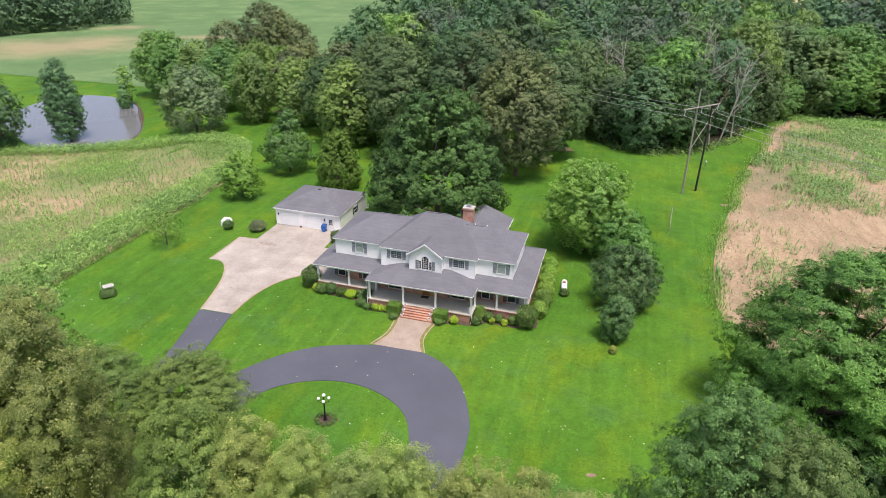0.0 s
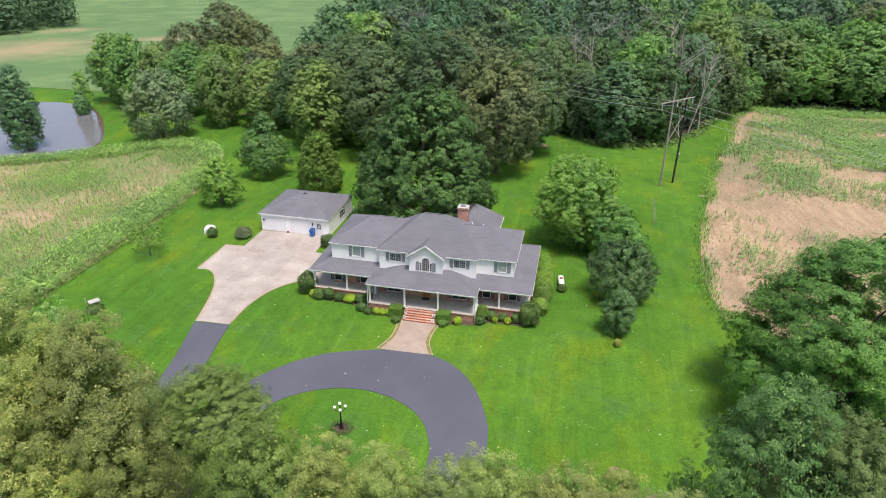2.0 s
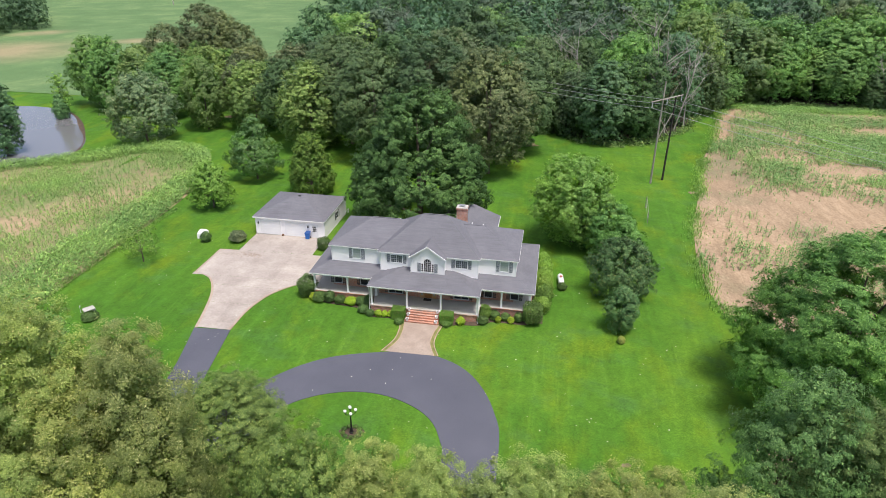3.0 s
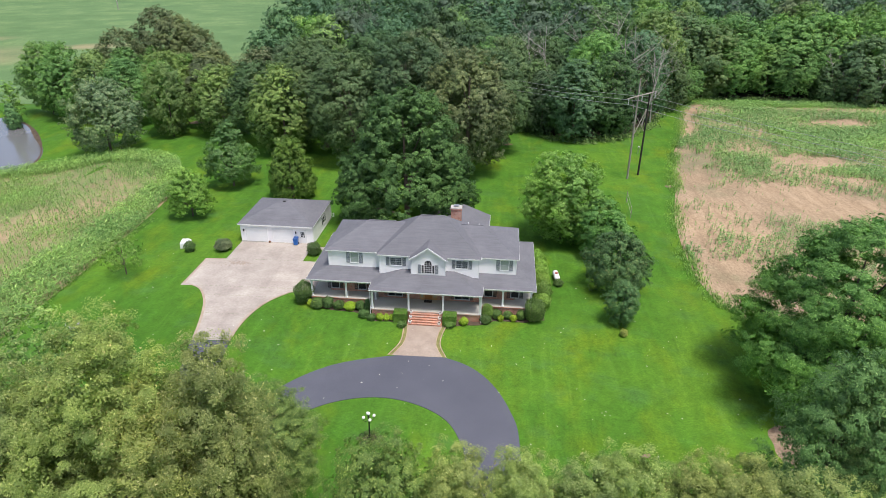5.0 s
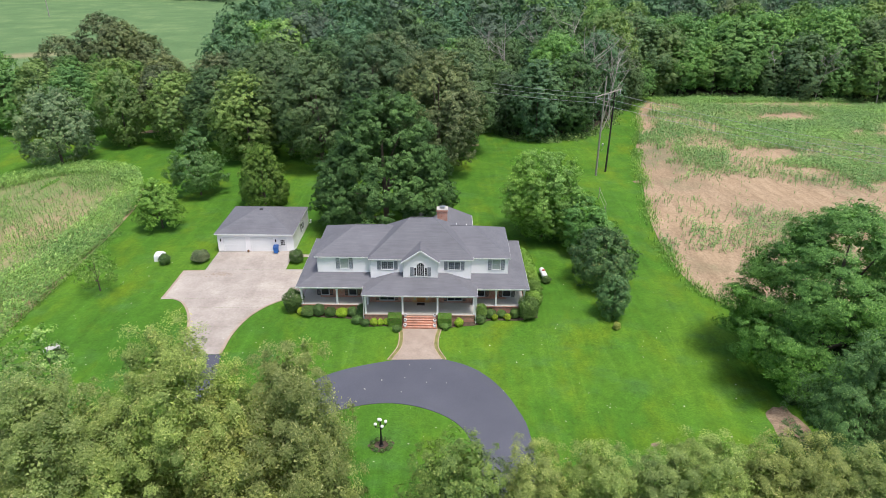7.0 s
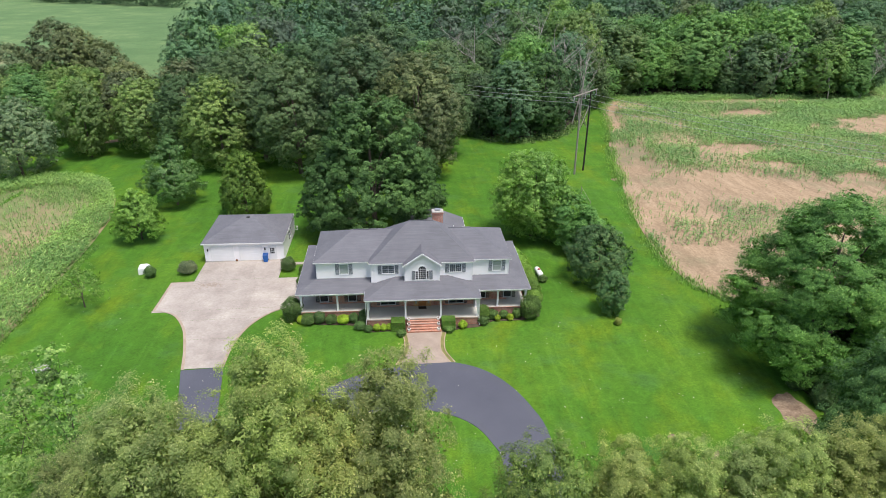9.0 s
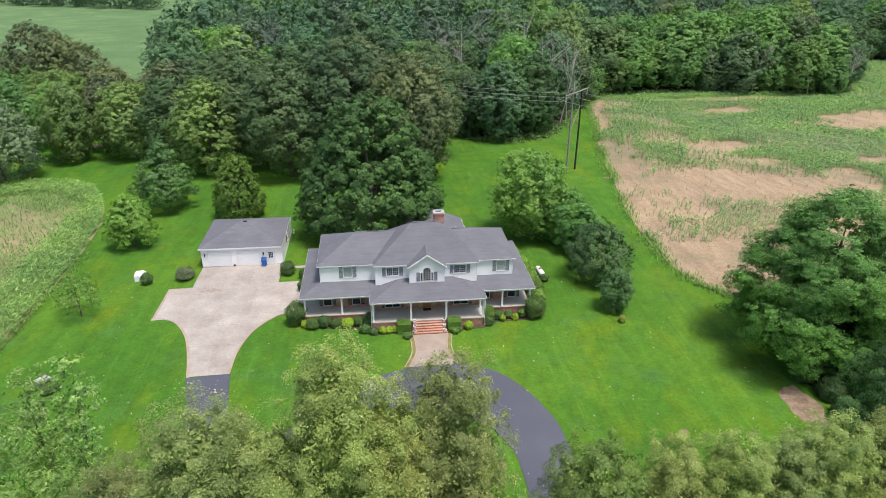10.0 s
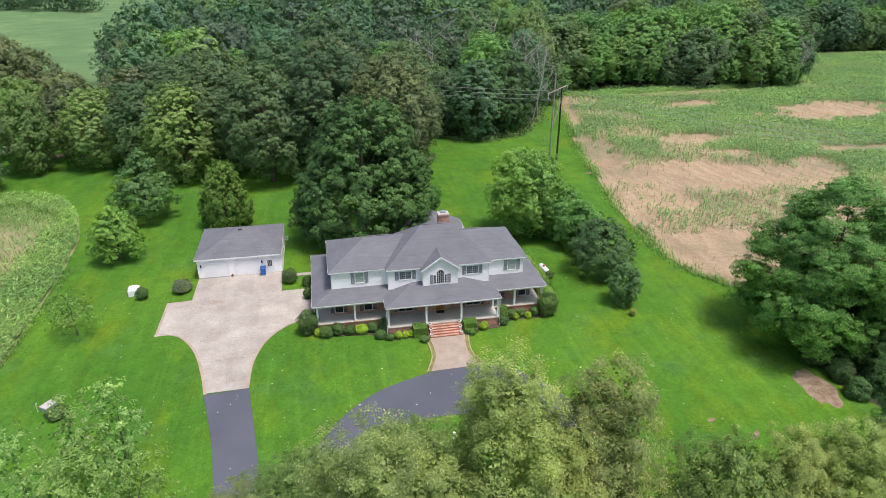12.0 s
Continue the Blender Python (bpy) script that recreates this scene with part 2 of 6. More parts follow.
M = {
    "lawn": lawn_material(),
    "soil_east": soil_material("soil_east", (0.258, 0.184, 0.118), (0.398, 0.292, 0.194), (0.18, 0.19, 0.10), 0.28, (1.0, 0.22, 1.0)),
    "soil_west": soil_material("soil_west", (0.265, 0.195, 0.120), (0.37, 0.28, 0.178), (0.18, 0.23, 0.085), 0.46, (1.0, 0.25, 1.0)),
    "far_crop": soil_material("far_crop", (0.100, 0.172, 0.070), (0.158, 0.225, 0.098), (0.105, 0.185, 0.076), 0.48, (1.0, 0.2, 1.0), [((-234, 176, 66, 40, 0.9), (0.31, 0.25, 0.15)), ((-186, 230, 26, 12, 0.5), (0.31, 0.25, 0.15)), ((-250, 240, 20, 12, 0.9), (0.28, 0.24, 0.14))]),
    "stubble": soil_material("stubble", (0.42, 0.36, 0.16), (0.46, 0.40, 0.19), (0.25, 0.27, 0.09), 0.3, (1.0, 0.2, 1.0)),
    "mulch": surface("mulch", (0.055, 0.040, 0.028), (0.11, 0.078, 0.055), 0.9, 9, 0.95, 0.7, 0.05),
    "bare_earth": surface("bare_earth", (0.15, 0.10, 0.065), (0.33, 0.245, 0.17), 1.3, 7, 0.95, 0.8, 0.08, grit=(0.55, 1.35)),
    "asphalt": surface("asphalt", (0.077, 0.080, 0.101), (0.101, 0.104, 0.129), 0.12, 14, 0.85, 0.3, 0.01),
    "concrete": surface("concrete", (0.282, 0.241, 0.209), (0.435, 0.386, 0.340), 0.26, 3.5, 0.85, 0.15, 0.01, vary=0.06, grit=(0.86, 1.10)),
    "walk_concrete": surface("walk_concrete", (0.29, 0.225, 0.18), (0.39, 0.315, 0.255), 0.5, 6, 0.85, 0.15, 0.01, vary=0.06),
    "stained_border": surface("stained_border", (0.31, 0.235, 0.175), (0.42, 0.335, 0.265), 0.8, 9, 0.85, 0.2, 0.01),
    "porch_floor": surface("porch_floor", (0.40, 0.385, 0.345), (0.49, 0.475, 0.43), 0.5, 8, 0.7, 0.1, 0.005),
    "roof": roof_material(),
    "siding": siding_material(),
    "white_paint": surface("white_paint", (0.74, 0.74, 0.75), (0.82, 0.82, 0.82), 0.7, 10, 0.45, 0.05, 0.002, grit=(0.95, 1.03)),
    "door_white": surface("door_white", (0.76, 0.76, 0.77), (0.82, 0.82, 0.82), 0.6, 10, 0.5, 0.05, 0.002, grit=(0.96, 1.02)),
    "brick": brick_material("red_brick", (0.50, 0.215, 0.135), (0.34, 0.145, 0.10), (0.48, 0.41, 0.36)),
    "step_brick": brick_material("step_brick", (0.40, 0.16, 0.095), (0.48, 0.22, 0.14), (0.48, 0.38, 0.32), True),
    "edging_brick": brick_material("edging_brick", (0.34, 0.235, 0.15), (0.42, 0.30, 0.20), (0.40, 0.33, 0.26), True),
    "groundcover": surface("groundcover", (0.13, 0.14, 0.04), (0.26, 0.24, 0.09), 1.6, 11, 0.95, 0.8, 0.06),
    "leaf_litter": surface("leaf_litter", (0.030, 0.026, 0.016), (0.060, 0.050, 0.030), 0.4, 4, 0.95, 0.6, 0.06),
    "sash_grey": surface("sash_grey", (0.42, 0.44, 0.46), (0.52, 0.53, 0.55), 1.5, 12, 0.5, 0.05, 0.002),
    "shutter": surface("shutter", (0.22, 0.235, 0.26), (0.29, 0.305, 0.33), 1.5, 12, 0.6, 0.1, 0.004),
    "dark_shutter": surface("dark_shutter", (0.035, 0.04, 0.045), (0.06, 0.065, 0.07), 1.5, 12, 0.6, 0.1, 0.004),
    "door_wood": surface("door_wood", (0.30, 0.12, 0.035), (0.44, 0.19, 0.06), 1.8, 14, 0.45, 0.1, 0.004),
    "oak_trim": surface("oak_trim", (0.46, 0.27, 0.11), (0.56, 0.36, 0.17), 1.8, 14, 0.5, 0.1, 0.004),
    "black_metal": surface("black_metal", (0.012, 0.012, 0.013), (0.025, 0.025, 0.025), 3, 30, 0.5, 0.1, 0.002, 0.4),
    "grey_metal": surface("grey_metal", (0.42, 0.43, 0.45), (0.55, 0.56, 0.58), 3, 30, 0.4, 0.05, 0.002, 0.8),
    "grey_concrete": surface("grey_concrete", (0.38, 0.36, 0.33), (0.52, 0.50, 0.47), 1.2, 9, 0.9, 0.3, 0.01),
    "bin_blue": surface("bin_blue", (0.022, 0.12, 0.42), (0.035, 0.17, 0.52), 1.4, 20, 0.45, 0.05, 0.002),
    "bin_lid": surface("bin_lid", (0.018, 0.06, 0.20), (0.03, 0.09, 0.27), 1.4, 20, 0.45, 0.05, 0.002),
    "red_lid": surface("red_lid", (0.36, 0.10, 0.09), (0.46, 0.15, 0.13), 2, 20, 0.5, 0.05, 0.002),
    "ball_skin": surface("ball_skin", (0.10, 0.045, 0.02), (0.16, 0.07, 0.03), 6, 40, 0.7, 0.2, 0.003),
    "mat_fibre": surface("mat_fibre", (0.02, 0.02, 0.02), (0.05, 0.045, 0.04), 4, 60, 0.95, 0.5, 0.006),
    "pole_wood": surface("pole_wood", (0.24, 0.21, 0.18), (0.36, 0.33, 0.29), 0.9, 14, 0.9, 0.4, 0.01),
    "pole_tarred": surface("pole_tarred", (0.018, 0.016, 0.015), (0.04, 0.035, 0.03), 0.9, 14, 0.8, 0.4, 0.01),
    "cable": surface("cable", (0.30, 0.31, 0.31), (0.38, 0.39, 0.39), 3, 30, 0.6, 0, 0.001),
    "bark": surface("bark", (0.075, 0.06, 0.045), (0.14, 0.115, 0.09), 0.9, 8, 0.95, 0.8, 0.04),
    "dead_wood": surface("dead_wood", (0.30, 0.27, 0.24), (0.42, 0.39, 0.36), 0.8, 8, 0.95, 0.5, 0.03),
    "oak_leaf": leafy("oak_leaf", (0.031, 0.069, 0.025), (0.089, 0.150, 0.053), (0.141, 0.182, 0.085)),
    "glossy_leaf": leafy("glossy_leaf", (0.029, 0.078, 0.018), (0.082, 0.159, 0.039), (0.161, 0.254, 0.071)),
    "lime_maple_leaf": leafy("lime_maple_leaf", (0.087, 0.178, 0.032), (0.204, 0.329, 0.071), (0.341, 0.461, 0.140), 0.38),
    "near_leaf": leafy("near_leaf", (0.042, 0.089, 0.019), (0.104, 0.169, 0.038), (0.191, 0.253, 0.073)),
    "canopy_dark": leafy("canopy_dark", (0.035, 0.070, 0.029), (0.046, 0.094, 0.039), (0.054, 0.111, 0.045)),
    "canopy_grey": leafy("canopy_grey", (0.048, 0.075, 0.039), (0.065, 0.101, 0.054), (0.076, 0.119, 0.061)),
    "canopy_green": leafy("canopy_green", (0.045, 0.088, 0.029), (0.060, 0.117, 0.037), (0.071, 0.139, 0.044)),
    "canopy_blue": leafy("canopy_blue", (0.036, 0.076, 0.040), (0.050, 0.103, 0.054), (0.059, 0.121, 0.065)),
    "corn_pale": leafy("corn_pale", (0.082, 0.185, 0.036), (0.184, 0.328, 0.067), (0.297, 0.429, 0.116)),
    "dark_oak_leaf": leafy("dark_oak_leaf", (0.027, 0.065, 0.022), (0.075, 0.140, 0.046), (0.123, 0.167, 0.080)),
    "bank_leaf": leafy("bank_leaf", (0.031, 0.081, 0.033), (0.084, 0.170, 0.064), (0.153, 0.246, 0.110)),
    "silver_leaf": leafy("silver_leaf", (0.061, 0.145, 0.037), (0.144, 0.269, 0.072), (0.304, 0.428, 0.185), 0.32),
    "maple_leaf": leafy("maple_leaf", (0.060, 0.128, 0.034), (0.150, 0.237, 0.068), (0.255, 0.337, 0.125), 0.2),
    "feather_leaf": leafy("feather_leaf", (0.039, 0.108, 0.024), (0.101, 0.222, 0.046), (0.167, 0.300, 0.080), 0.25),
    "pale_tip": leafy("pale_tip", (0.209, 0.233, 0.073), (0.342, 0.351, 0.138), (0.463, 0.415, 0.197), 0.35),
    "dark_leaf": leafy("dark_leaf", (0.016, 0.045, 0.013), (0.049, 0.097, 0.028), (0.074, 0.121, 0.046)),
    "fresh_leaf": leafy("fresh_leaf", (0.057, 0.131, 0.018), (0.138, 0.250, 0.040), (0.224, 0.321, 0.081)),
    "young_leaf": leafy("young_leaf", (0.040, 0.108, 0.025), (0.112, 0.217, 0.048), (0.179, 0.292, 0.081)),
    "olive_leaf": leafy("olive_leaf", (0.099, 0.144, 0.035), (0.201, 0.249, 0.066), (0.321, 0.343, 0.124), 0.3),
    "tan_oak_leaf": leafy("tan_oak_leaf", (0.045, 0.072, 0.027), (0.109, 0.150, 0.058), (0.213, 0.230, 0.119)),
    "shade_leaf": leafy("shade_leaf", (0.020, 0.053, 0.015), (0.055, 0.108, 0.032), (0.084, 0.137, 0.053)),
    "olive_grey_leaf": leafy("olive_grey_leaf", (0.062, 0.090, 0.038), (0.130, 0.170, 0.074), (0.198, 0.217, 0.113)),
    "conifer_leaf": leafy("conifer_leaf", (0.035, 0.086, 0.014), (0.096, 0.168, 0.028), (0.146, 0.210, 0.040), 0.15),
    "plum_leaf": leafy("plum_leaf", (0.059, 0.119, 0.050), (0.140, 0.221, 0.092), (0.260, 0.304, 0.160)),
    "bronze_leaf": leafy("bronze_leaf", (0.026, 0.071, 0.026), (0.070, 0.143, 0.046), (0.156, 0.161, 0.055)),
    "shrub_leaf": leafy("shrub_leaf", (0.029, 0.072, 0.016), (0.083, 0.149, 0.038)),
    "hedge_leaf": leafy("hedge_leaf", (0.033, 0.087, 0.011), (0.087, 0.166, 0.025)),
    "lime_leaf": leafy("lime_leaf", (0.11, 0.20, 0.012), (0.24, 0.34, 0.03)),
    "corn_leaf": leafy("corn_leaf", (0.070, 0.160, 0.042), (0.149, 0.281, 0.079), (0.229, 0.363, 0.123)),
    "dry_leaf": surface("dry_leaf", (0.55, 0.53, 0.42), (0.72, 0.70, 0.60), 3, 30, 0.8, 0, 0.001),
}


def plain(name, colour, rough, spec=0.5, metal=0.0, transmission=0.0):
    m, nt, bsdf, link = shader(name)
    bsdf.inputs["Base Color"].default_value = (*colour, 1)
    bsdf.inputs["Roughness"].default_value, bsdf.inputs["Specular IOR Level"].default_value = rough, spec
    bsdf.inputs["Metallic"].default_value, bsdf.inputs["Transmission Weight"].default_value = metal, transmission
    return m


def water_material():
    m, nt, bsdf, link = shader("pond_water")
    n = noise_node(nt, link, 1.6, 3, 0.5, (1, 0.5, 1))
    bsdf.inputs["Base Color"].default_value = (0.15, 0.145, 0.155, 1)
    bsdf.inputs["Roughness"].default_value, bsdf.inputs["Specular IOR Level"].default_value = 0.06, 0.8
    bumped(nt, link, bsdf, n.outputs[0], 0.05, 0.05)
    return m


M["glass"] = plain("window_glass", (0.016, 0.020, 0.024), 0.12, 0.3)
# lighter grey base: the sky's reflection is put into the pane colour
M["sky_glass"] = plain("window_glass_sky_tint", (0.085, 0.10, 0.11), 0.12, 0.4)
M["pale_glass"] = plain("window_glass_with_blind", (0.34, 0.38, 0.36), 0.15, 0.6)
M["globe"] = plain("white_globe", (0.82, 0.82, 0.80), 0.25)
M["water"] = water_material()


# ---- building blocks ----
def mesh_of(name, bm, material, smooth=False):
    me = bpy.data.meshes.new(name)
    bm.to_mesh(me)
    bm.free()
    me.materials.append(material)
    if smooth:
        me.shade_smooth()
    return me


def part(name, bm, material, parent=None, label="", smooth=False):
    ob = new(name, mesh_of(name, bm, material, smooth))
    if parent:
        ob.parent = parent
    if label:
        tagged(ob, label)
    return ob


def thing(name, label, category, at=None, group="", kind=""):
    ob = new(name)
    ob.empty_display_size = 0.3
    if at is not None:
        ob.matrix_basis = at if isinstance(at, Matrix) else Matrix.Translation(at)
    return tagged(ob, label, category, group, kind)


def box(bm, x0, x1, y0, y1, z0, z1, bevel=0.0):
    v = [bm.verts.new((x, y, z)) for z in (z0, z1) for y in (y0, y1) for x in (x0, x1)]
    f = [bm.faces.new([v[i] for i in q]) for q in ((0, 2, 3, 1), (4, 5, 7, 6), (0, 1, 5, 4), (2, 6, 7, 3), (0, 4, 6, 2), (1, 3, 7, 5))]
    if bevel:
        edges = {e for q in f for e in q.edges}
        bmesh.ops.bevel(bm, geom=list(edges), offset=bevel, segments=2, affect="EDGES", profile=0.5)
    return bm


def boxes(*rows, bevel=0.0):
    bm = bmesh.new()
    for r in rows:
        box(bm, *r, bevel=bevel)
    return bm


def prism(bm, ring, lower, upper):
    """A closed solid from two rings of points of equal length."""
    a, b = [bm.verts.new(p) for p in lower], [bm.verts.new(p) for p in upper]
    n = len(a)
    bm.faces.new(a[::-1])
    bm.faces.new(b)
    for i in range(n):
        bm.faces.new((a[i], a[(i + 1) % n], b[(i + 1) % n], b[i]))
    return bm


def slab(bm, corners, thick):
    """A plate with its upper face on the corners (counter-clockwise from above)."""
    return prism(bm, None, [(x, y, z - thick) for x, y, z in corners], corners)


def lathe(bm, profile, sides=20, at=(0, 0, 0)):
    """A turned solid from (radius, height) pairs, bottom up."""
    rings = [[bm.verts.new((at[0] + r * math.cos(2 * math.pi * k / sides), at[1] + r * math.sin(2 * math.pi * k / sides), at[2] + z)) for k in range(sides)] for r, z in profile]
    for a, b in zip(rings, rings[1:]):
        for k in range(sides):
            bm.faces.new((a[k], a[(k + 1) % sides], b[(k + 1) % sides], b[k]))
    bm.faces.new(rings[0][::-1])
    bm.faces.new(rings[-1])
    return bm


def tube(bm, points, radii, sides=7):
    rings = []
    for i, p in enumerate(points):
        a, b = Vector(points[max(i - 1, 0)]), Vector(points[min(i + 1, len(points) - 1)])
        turn = (b - a).to_track_quat("Z", "Y").to_matrix()
        rings.append([bm.verts.new(Vector(p) + turn @ Vector((radii[i] * math.cos(2 * math.pi * k / sides), radii[i] * math.sin(2 * math.pi * k / sides), 0))) for k in range(sides)])
    for a, b in zip(rings, rings[1:]):
        for k in range(sides):
            bm.faces.new((a[k], a[(k + 1) % sides], b[(k + 1) % sides], b[k]))
    bm.faces.new(rings[0][::-1])
    bm.faces.new(rings[-1])
    return bm


def spline(knots, n):
    """n points along a smooth curve through the knots, evenly spaced."""
    k = np.array(knots, float)
    p = np.vstack([2 * k[0] - k[1], k, 2 * k[-1] - k[-2]])
    out = []
    for i in range(1, len(p) - 2):
        for u in np.linspace(0, 1, 24, endpoint=False):
            out.append(0.5 * (2 * p[i] + (p[i + 1] - p[i - 1]) * u + (2 * p[i - 1] - 5 * p[i] + 4 * p[i + 1] - p[i + 2]) * u**2 + (3 * p[i] - p[i - 1] - 3 * p[i + 1] + p[i + 2]) * u**3))
    out = np.array(out + [k[-1]])
    s = np.r_[0, np.cumsum(np.linalg.norm(np.diff(out, axis=0), axis=1))]
    w = np.linspace(0, s[-1], n)
    return np.stack([np.interp(w, s, out[:, c]) for c in range(out.shape[1])], 1)


def leaf_mesh(name, blades, material):
    """A mesh of loose faces from an array (n, corners, 3)."""
    n, k = blades.shape[:2]
    me = bpy.data.meshes.new(name)
    me.vertices.add(k * n)
    me.vertices.foreach_set("co", np.ascontiguousarray(blades, np.float32).ravel())
    me.loops.add(k * n)
    me.loops.foreach_set("vertex_index", np.arange(k * n, dtype=np.int32))
    me.polygons.add(n)
    me.polygons.foreach_set("loop_start", np.arange(0, k * n, k, dtype=np.int32))
    me.update(calc_edges=True)
    me.materials.append(material)
    return me


def grid_mesh(name, pts, material, smooth=True):
    """A sheet from an array (rows, columns, 3)."""
    r, c = pts.shape[:2]
    idx = np.arange(r * c).reshape(r, c)
    f = np.stack([idx[:-1, :-1], idx[:-1, 1:], idx[1:, 1:], idx[1:, :-1]], -1).reshape(-1, 4)
    me = bpy.data.meshes.new(name)
    me.vertices.add(r * c)
    me.vertices.foreach_set("co", np.ascontiguousarray(pts, np.float32).ravel())
    me.loops.add(4 * len(f))
    me.loops.foreach_set("vertex_index", f.ravel().astype(np.int32))
    me.polygons.add(len(f))
    me.polygons.foreach_set("loop_start", np.arange(0, 4 * len(f), 4, dtype=np.int32))
    me.update(calc_edges=True)
    me.materials.append(material)
    me.shade_smooth() if smooth else me.shade_flat()
    return me


# ---- the ground ----
POND = (-123.0, 72.9, 38.0, 19.5, radians(138), -5.75)


def softplus(v, k=6.0):
    return k * np.logaddexp(0, np.asarray(v, float) / k)


def pond_reach(x, y):
    """Below 1 inside the pond."""
    dx, dy = np.asarray(x, float) - POND[0], np.asarray(y, float) - POND[1]
    u, v = dx * math.cos(POND[4]) + dy * math.sin(POND[4]), -dx * math.sin(POND[4]) + dy * math.cos(POND[4])
    return np.hypot(u / POND[2], v / POND[3]) + 0.05 * np.sin(3 * np.arctan2(v, u) + 1.0)


def height(x, y):
    x, y = np.asarray(x, float), np.asarray(y, float)
    z = -0.05 * (softplus(-x - 26) - softplus(-x - 110)) - 0.03 * (softplus(y - 18) - softplus(y - 140)) - 0.04 * (softplus(-y - 6, 3) - softplus(-y - 20, 3))
    r = pond_reach(x, y)
    w = np.clip((1.5 - r) / 0.28, 0, 1)
    bank = POND[5] + 0.25 + 1.6 * (r - 1.0)
    return z * (1 - w) + np.minimum(bank, np.maximum(z, POND[5] + 0.3)) * w


def on_ground(x, y, lift=0.0):
    return (x, y, float(height(x, y)) + lift)


def sheet(name, xs, ys, lift, material):
    gx, gy = np.meshgrid(xs, ys)
    return new(name, grid_mesh(name, np.stack([gx, gy, height(gx, gy) + lift], -1), material))


gx = np.unique(np.r_[np.linspace(-180, 140, 161), -180 - np.geomspace(4, 3000, 40), 140 + np.geomspace(4, 3000, 40)])
gy = np.unique(np.r_[np.linspace(-70, 150, 111), -70 - np.geomspace(4, 3000, 36), 150 + np.geomspace(4, 3200, 44)])
ground = tagged(sheet("ground", gx, gy, 0.0, M["lawn"]), "mown green lawn and grassland over gently falling land", "ground", kind="structure")

bm = bmesh.new()
ring = [bm.verts.new((POND[0] + 1.12 * (POND[2] * math.cos(a) * math.cos(POND[4]) - POND[3] * math.sin(a) * math.sin(POND[4])), POND[1] + 1.12 * (POND[2] * math.cos(a) * math.sin(POND[4]) + POND[3] * math.sin(a) * math.cos(POND[4])), POND[5])) for a in np.linspace(0, 2 * math.pi, 72, endpoint=False)]
bm.faces.new(ring)
tagged(part("water", bm, M["water"]), "still grey farm pond with a grassy bank", "pond", kind="structure")


def strip(name, side_a, side_b, lift, material, thick=0.12, across=8, parent=None):
    """A paved strip between two edge lines that follows the land, with a real edge."""
    u = np.linspace(0, 1, across)[None, :, None]
    pts = side_a[:, None, :] * (1 - u) + side_b[:, None, :] * u
    z = height(pts[..., 0], pts[..., 1]) + lift
    top = np.concatenate([pts, z[..., None]], -1)
    low = top[:, [0, -1]].copy()
    low[..., 2] -= thick
    full = np.concatenate([low[:, :1], top, low[:, 1:]], 1)
    ob = new(name, grid_mesh(name, full, material, False))
    if parent:
        ob.parent = parent
    return ob


# asphalt loop in front of the house and the branch to the garage court
loop_out = spline([(-17.2, -40), (-17.0, -28), (-15.9, -20.8), (-13.9, -16.6), (-10.6, -12.9), (-6.6, -10.6), (0.0, -8.9), (4.4, -9.7), (7.6, -12.2), (10.0, -16.7), (11.0, -22.4), (11.0, -42)], 90)
loop_in = spline([(-12.2, -40), (-12.0, -26), (-10.8, -20.6), (-8.6, -18.1), (-5.4, -16.6), (-2.2, -16.2), (1.0, -16.9), (3.8, -18.6), (5.4, -21.2), (6.1, -25.0), (6.0, -42)], 90)
road = tagged(strip("road", loop_out, loop_in, 0.05, M["asphalt"]), "dark blue-grey asphalt loop drive round a lawn island", "driveway", kind="structure")
branch_l = spline([(-25.9, -8.7), (-24.4, -15.2), (-23.3, -22.1), (-20.0, -42)], 30)
branch_r = spline([(-21.5, -8.5), (-20.3, -16.4), (-19.3, -23.0), (-16.0, -42)], 30)
tagged(strip("road_branch", branch_l, branch_r, 0.045, M["asphalt"]), "straight asphalt drive leading to the concrete court", "driveway", kind="structure")

# concrete court in slabs
court = thing("concrete_court", "pale tan concrete court with open joints and a stained border", "driveway", kind="structure")
LEFT = spline([(-25.9, -8.65), (-26.7, -5.0), (-28.0, -0.8), (-29.8, 2.3), (-31.4, 3.5), (-33.1, 3.95)], 60)
RIGHT = spline([(-21.5, -8.45), (-21.3, -4.2), (-20.2, -0.4), (-18.2, 2.3), (-16.4, 3.3), (-14.7, 3.55)], 60)


def edge_at(line, y):
    return float(np.interp(y, line[:, 1], line[:, 0]))


def court_slab(x_lo, x_hi, y0, y1):
    ys = np.linspace(y0 + 0.007, y1 - 0.007, 9)
    a = np.array([(x_lo(y) + 0.007, y) for y in ys])
    b = np.array([(x_hi(y) - 0.007, y) for y in ys])
    strip("slab", b, a, 0.055, M["concrete"], 0.12, 4, court)


def between(u):
    return lambda y: edge_at(LEFT, y) * (1 - u) + edge_at(RIGHT, y) * u


